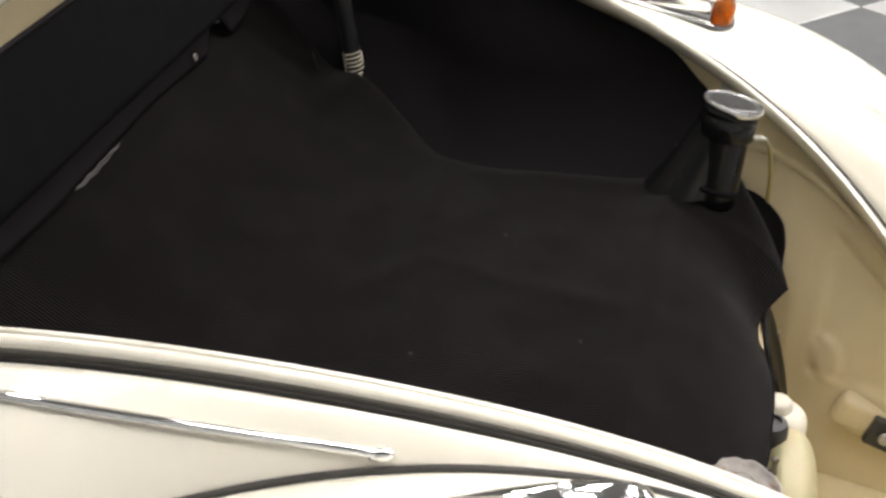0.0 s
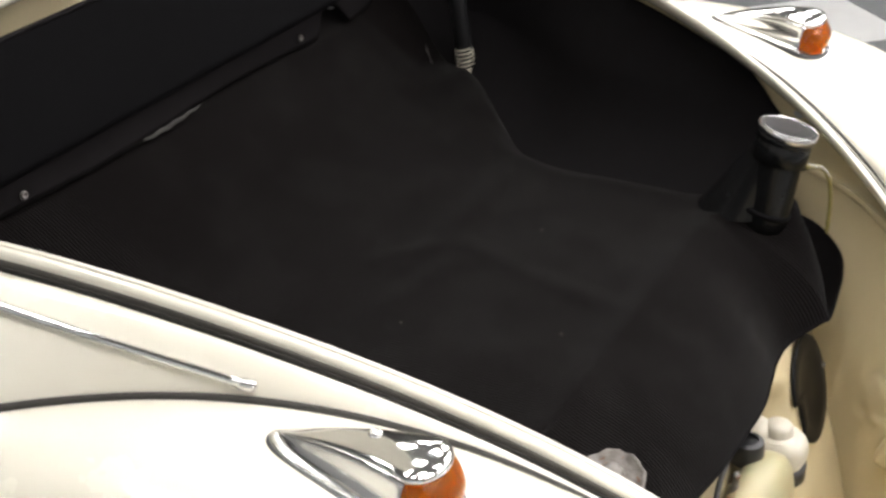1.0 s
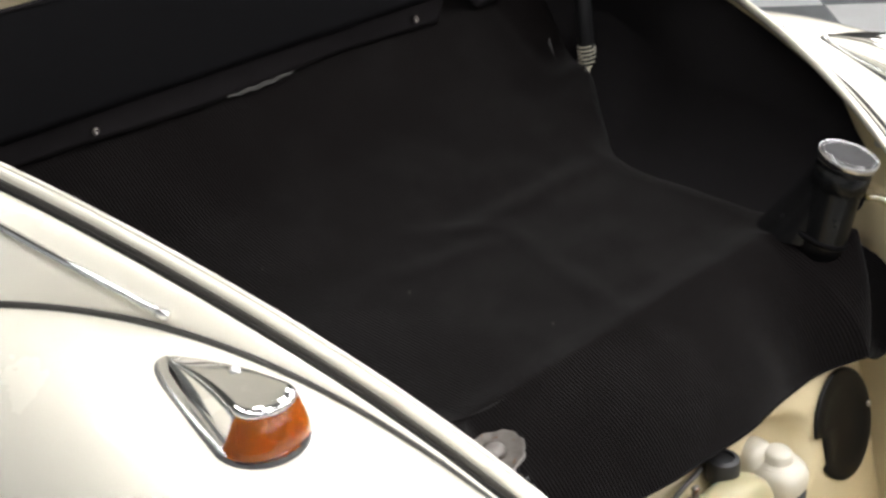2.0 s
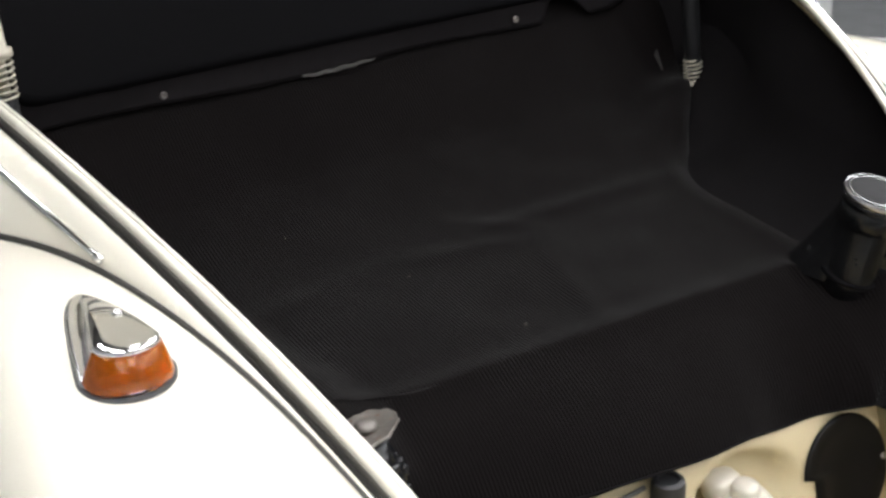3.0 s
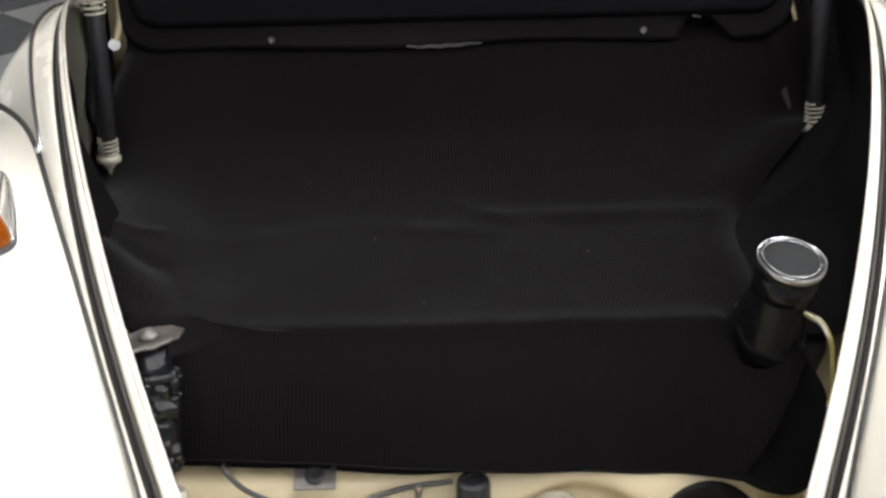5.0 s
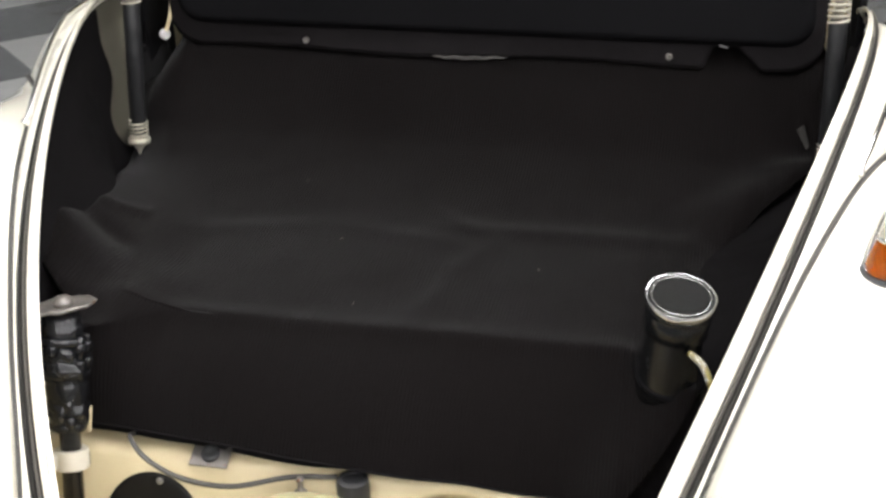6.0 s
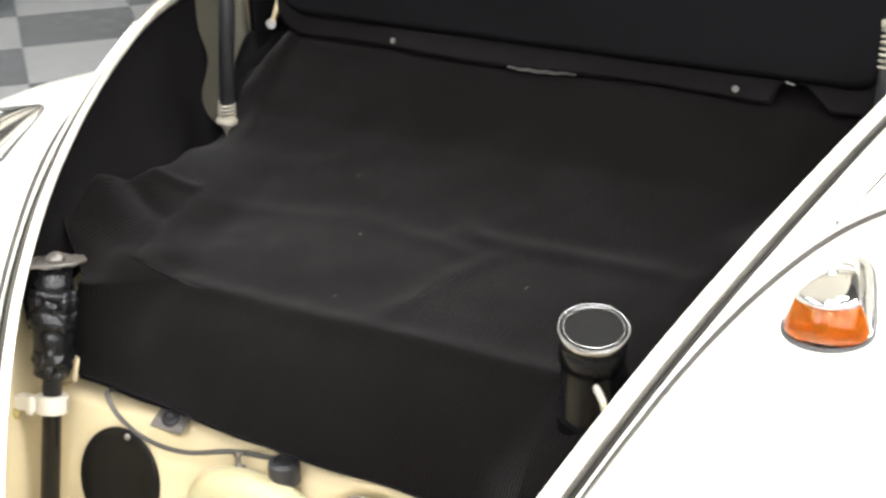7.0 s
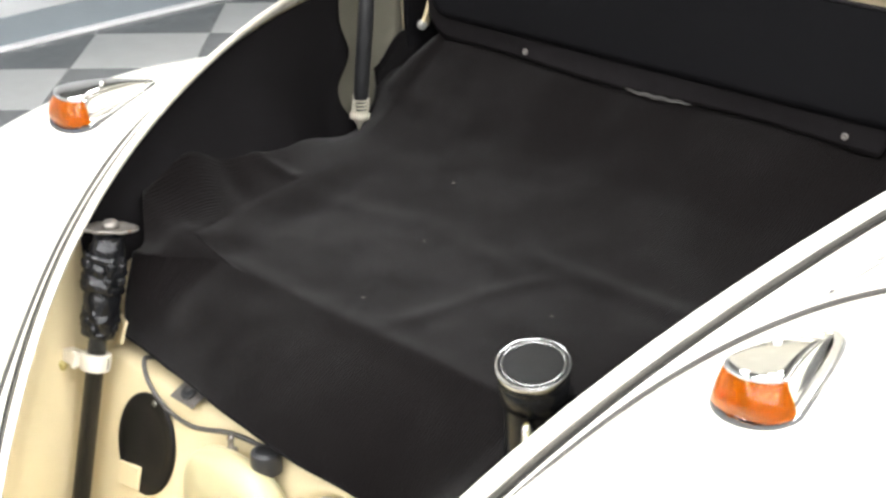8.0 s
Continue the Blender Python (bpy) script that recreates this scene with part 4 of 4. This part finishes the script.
# felt on the side walls, which curves in over the wheel arch to the carpet
def side_liner(side):
    def fn(u, v):
        if side < 0:
            # wavy rear edge, cut short of the lid support
            end = along_y([(0.0, 0.548), (0.18, 0.544), (0.38, 0.560), (0.55, 0.526), (0.70, 0.540), (0.85, 0.590), (1.0, 0.66)], v)
        else:
            end = 0.72 + 0.003 * math.sin(v * 14)
        front = -0.092 if side < 0 else -0.005 + 0.055 * step(0.62, 0.95, v)
        y = front + (end - front) * u
        a = rim(y)
        top = a.z - 0.035 - 0.031 * (1 - step(-0.02, 0.07, y)) * (side > 0)
        zc = carpet_z(carpet_side(y, side) * side, y) - 0.022 * step(0.40, 0.52, y) * (side > 0)
        z0 = min(zc + 0.095, top - 0.01) if side > 0 else along_y(CREASE_Z, y)
        if side < 0:
            z = top + (z0 - 0.06 - top) * v
            x = inner_wall(y, z, side) - 0.008 - 0.014 * step(0.45, 0.56, y) * step(0.5, 1.0, v)
        elif v < 0.4:
            z = top + (z0 - top) * v / 0.4
            x = inner_wall(y, z, side) - 0.008
        else:
            w = (v - 0.4) / 0.6
            p0 = (inner_wall(y, z0, side) - 0.008, z0)
            p1 = (inner_wall(y, z0, side) - 0.036, zc - 0.010 + 0.032 * step(0.38, 0.50, y))
            p2 = (carpet_side(y, side) - 0.016, zc - 0.022)
            x = p0[0] * (1 - w) ** 2 + 2 * p1[0] * w * (1 - w) + p2[0] * w * w
            z = p0[1] * (1 - w) ** 2 + 2 * p1[1] * w * (1 - w) + p2[1] * w * w
        x += 0.002 * noise.noise((y * 9, z * 9, side * 3.0)) * (1 - v)
        y += -0.035 * v * (1 - u) ** 4 * (side > 0)
        return mirrored(Vector((x, y, z)), side)
    ob = part("side_liner", grid(fn, 90, 60), SIDE_BOARD, None, thick=0.003)
    tagged(ob, "black fibre side board of the luggage space", "side board", "side liners")

    # felt of the rear corner
    def corner(u, v):
        y0 = 0.618 if side < 0 else 0.700
        y = y0 + (0.785 - y0) * u
        top = 0.79 + 0.055 * step(0.618, 0.70, y) + 0.04 * step(0.70, 0.78, y) + 0.002 * math.sin(y * 60)
        z = 0.60 + (top - 0.60) * v
        return mirrored(Vector((inner_wall(min(y, 0.70), z, side) - 0.012 - 0.02 * (1 - v), y, z)), side)
    part("corner_felt", grid(corner, 24, 12), LINER_SIDE, ob, thick=0.003)

    if side > 0:
        # pale torn sliver of the board beside the lid support
        part("torn_sliver", grid(lambda u, v: (0.502 + 0.019 * u + 0.010 * v * (1 - 0.6 * u), 0.596 - 0.003 * u + 0.006 * v, 0.788 - 0.034 * u + 0.007 * v * (1 - u)), 14, 3), TORN, ob, "pale torn board sliver", thick=0.001)

    # flap with a rounded lower corner that hangs between carpet and wall
    outer = smooth_path([(0.386, -0.030, 0.688), (0.399, -0.078, 0.666), (0.406, -0.113, 0.626), (0.402, -0.122, 0.592), (0.388, -0.121, 0.564), (0.366, -0.121, 0.547), (0.332, -0.124, 0.556), (0.302, -0.124, 0.574)], 32)

    def flap(u, v):
        p = Vector((0.372 - 0.080 * v, -0.012 - 0.106 * v, 0.700 - 0.122 * v))
        q = outer[round(v * 32)]
        w = p.lerp(q, u) + Vector((0, 0.010 * math.sin(math.pi * u), 0))
        return mirrored(w, side)
    if side > 0:
        part("flap", grid(flap, 16, 32), LINER_SIDE, ob, thick=0.003)


for side in (-1, 1):
    side_liner(side)

# ---------------------------------------------------------------- dash liner
dash = thing("dash_liner", "black board liner with rounded corners below the cowl", "liner board")


def rounded(u, half, low, high, r):
    """Point at u on the outline of a board: down one side, round the corner, along the foot and up again."""
    side, flat, arc = high - low - r, 2 * (half - r), r * math.pi / 2
    d = u * (2 * side + 2 * arc + flat)
    if d < side:
        return -half, high - d
    d -= side
    if d < arc:
        a = d / r
        return -half + r * (1 - math.cos(a)), low + r * (1 - math.sin(a))
    d -= arc
    if d < flat:
        return -half + r + d, low
    d -= flat
    if d < arc:
        a = d / r
        return half - r + r * math.sin(a), low + r * (1 - math.cos(a))
    return half, low + r + d - arc


def dash_fn(u, v):
    # cushion-edged board that stands a little before its flange
    x, z = rounded(u, 0.522, 0.884, 1.045, 0.045)
    k = min(v / 0.25, 1.0)
    lead = 0.016 * math.sin(k * math.pi / 2)
    inset = 0.016 * (1 - math.cos(k * math.pi / 2)) if v < 0.25 else 0.016 + (v - 0.25) / 0.75 * 0.06
    cx, cz = x * (1 - inset / 0.522), z + inset * (1 - step(0.95, 1.045, z))
    if v > 0.25:
        w = (v - 0.25) / 0.75
        cx, cz = cx * (1 - w), cz * (1 - w) + 1.045 * w
    return (cx, 0.704 - lead + 0.12 * max(cz - 0.90, 0), cz)


part("panel", grid(dash_fn, 150, 40), LINER, dash)
part("top_edge", sweep([(-0.52 + 1.04 * k / 20, 0.706, 1.048) for k in range(21)], ring_profile(0.0035, 8)), BOARD_FLANGE, dash)


def flange_fn(u, v):
    # flat edge round the board, sagging in the middle and cut open in one place
    ax, az = rounded(u, 0.538, 0.843, 1.04, 0.052)
    bx, bz = rounded(u, 0.512, 0.892, 1.04, 0.040)
    if az < 0.90:
        az += 0.003 * math.sin(ax * 13) + 0.0012 * noise.noise((ax * 30, 0.0, 1))
        gap = step(0.352, 0.372, ax) * (1 - step(0.420, 0.448, ax))
        az += (bz - 0.012 - az) * gap
    x, z = ax + (bx - ax) * v, az + (bz - az) * v
    return (x, 0.708 - 0.004 * v + 0.004 * math.sin(x * 9) * (1 - v), z)


part("flange", grid(flange_fn, 260, 6), BOARD_FLANGE, dash, "charcoal folded lower edge", thick=0.003)
part("torn_edge", grid(lambda u, v: (-0.085 + 0.125 * u, 0.699 - 0.002 * v, 0.8475 - 0.006 * v * math.sin(math.pi * u) ** 0.5 + 0.0012 * math.sin(u * 25) + 0.003 * math.sin((-0.085 + 0.125 * u) * 13)), 28, 4), TORN, dash, "pale torn board edge", thick=0.0015)
for x in (-0.30, 0.30):
    m = Matrix.Translation((x, 0.7015, 0.860)) @ Vector((0, -1.0, 0.10)).to_track_quat("Z", "Y").to_matrix().to_4x4()
    part("screw", lathe([(0.0056, 0.0), (0.0056, 0.0016), (0.0046, 0.0032), (0.0030, 0.0034), (0.0022, 0.0012)], m, 18), RUSTY, dash, "small steel screw with washer")
part("pin", block((0.014, 0.002, 0.003), pose(0.384, 0.697, 0.882, 0, 14, 0), 0.0005), STEEL, dash, smooth=False)
part("backing", block((1.10, 0.004, 0.22), pose(0, 0.792, 0.85), 0.001), LINER, dash, smooth=False)


# ---------------------------------------------------------------- workshop
room_x0, room_x1, room_y0, room_y1, room_h = -3.66, 9.0, -6.5, 6.0, 3.3


def slab(name, size, at, mat, label, kind="structure"):
    ob = part(name, block(size, pose(*at), 0), mat, None, smooth=False)
    return tagged(ob, label, name.split("_")[0], kind=kind)


cx, cy = (room_x0 + room_x1) / 2, (room_y0 + room_y1) / 2
wx, wy = room_x1 - room_x0, room_y1 - room_y0
floor = slab("floor", (wx + 0.4, wy + 0.4, 0.2), (cx, cy, -0.104), GROUT, "grey chequered tile floor laid diagonally")
slab("ceiling", (wx + 0.4, wy + 0.4, 0.2), (cx, cy, room_h + 0.1), CEILING, "grey workshop ceiling")
slab("wall_west", (0.2, wy, room_h), (room_x0 - 0.1, cy, room_h / 2), WALL_WHITE, "white painted wall")
slab("wall_east", (0.2, wy, room_h), (room_x1 + 0.1, cy, room_h / 2), WALL_GREY, "grey painted workshop wall")
slab("wall_south", (wx + 0.4, 0.2, room_h), (cx, room_y0 - 0.1, room_h / 2), WALL_GREY, "grey painted workshop wall")
slab("wall_north", (wx + 0.4, 0.2, room_h), (cx, room_y1 + 0.1, room_h / 2), WALL_GREY, "grey painted workshop wall")
slab("baseboard", (0.012, wy, 0.12), (room_x0 + 0.006, cy, 0.06), SKIRT, "blue-grey painted skirting board")
slab("trim", (0.03, wy, 0.014), (room_x0 + 0.027, cy, 0.007), FRAME_WHITE, "pale floor edging strip")

# ceiling lights
lamp0 = thing("ceiling_light", "square white ceiling light panel, switched on", "ceiling light", "ceiling lights", at=(LAMP_X, -6.15, room_h - 0.03))
part("frame", block((0.50, 0.50, 0.05), pose(0, 0, 0.005), 0.006), FRAME_WHITE, lamp0, smooth=False)
part("diffuser", block((0.44, 0.44, 0.012), pose(0, 0, -0.024), 0.003), GLOW, lamp0, smooth=False)
for i in range(7):
    for j in range(8):
        if i or j:
            copy_thing(lamp0, pose(LAMP_X + 1.3 * i, -6.15 + 1.15 * j, room_h - 0.03))

# floor tiles at 45 degrees
S, P0, Q0 = 0.4535, -1.207, 3.84
tile_mesh = {}
for dark in (False, True):
    me = to_mesh(block((S - 0.003, S - 0.003, 0.008), Matrix.Identity(4), 0.0015, 1), "tile", False)
    me.materials.append(TILE_DARK if dark else TILE_LIGHT)
    tile_mesh[dark] = me
spots = []
for i in range(-18, 34):
    for j in range(-40, 16):
        p, q = P0 + (i + 0.5) * S, Q0 + (j + 0.5) * S
        x, y = (p - q) / math.sqrt(2), (p + q) / math.sqrt(2)
        if room_x0 - 0.13 < x < room_x1 + 0.13 and room_y0 - 0.13 < y < room_y1 + 0.13:
            spots.append(((x + 0.2) ** 2 + (y - 1.2) ** 2, x, y, (i + j) % 2 == 0))
spots.sort()
for _, x, y, dark in spots[:300]:
    t = new("tile", tile_mesh[dark])
    t.matrix_basis = pose(x, y, -0.004, 0, 0, 45)
    t.parent = floor

# the tiles farther off, joined
verts, faces, dark_faces = [], [], []
d = (S - 0.003) / math.sqrt(2)
for _, x, y, dark in spots[300:]:
    n = len(verts)
    verts += [(x - d, y, 0), (x, y - d, 0), (x + d, y, 0), (x, y + d, 0), (x - d, y, -0.006), (x, y - d, -0.006), (x + d, y, -0.006), (x, y + d, -0.006)]
    faces += [(n, n + 1, n + 2, n + 3)] + [(n + k, n + 4 + k, n + 4 + (k + 1) % 4, n + (k + 1) % 4) for k in range(4)]
    dark_faces += [int(dark)] * 5
rest = bpy.data.meshes.new("tiles")
rest.from_pydata(verts, [], faces)
rest.materials.append(TILE_LIGHT)
rest.materials.append(TILE_DARK)
for p, k in zip(rest.polygons, dark_faces):
    p.material_index = k
far = new("tiles", rest)
far.parent = floor
tagged(far, kind="stuff")
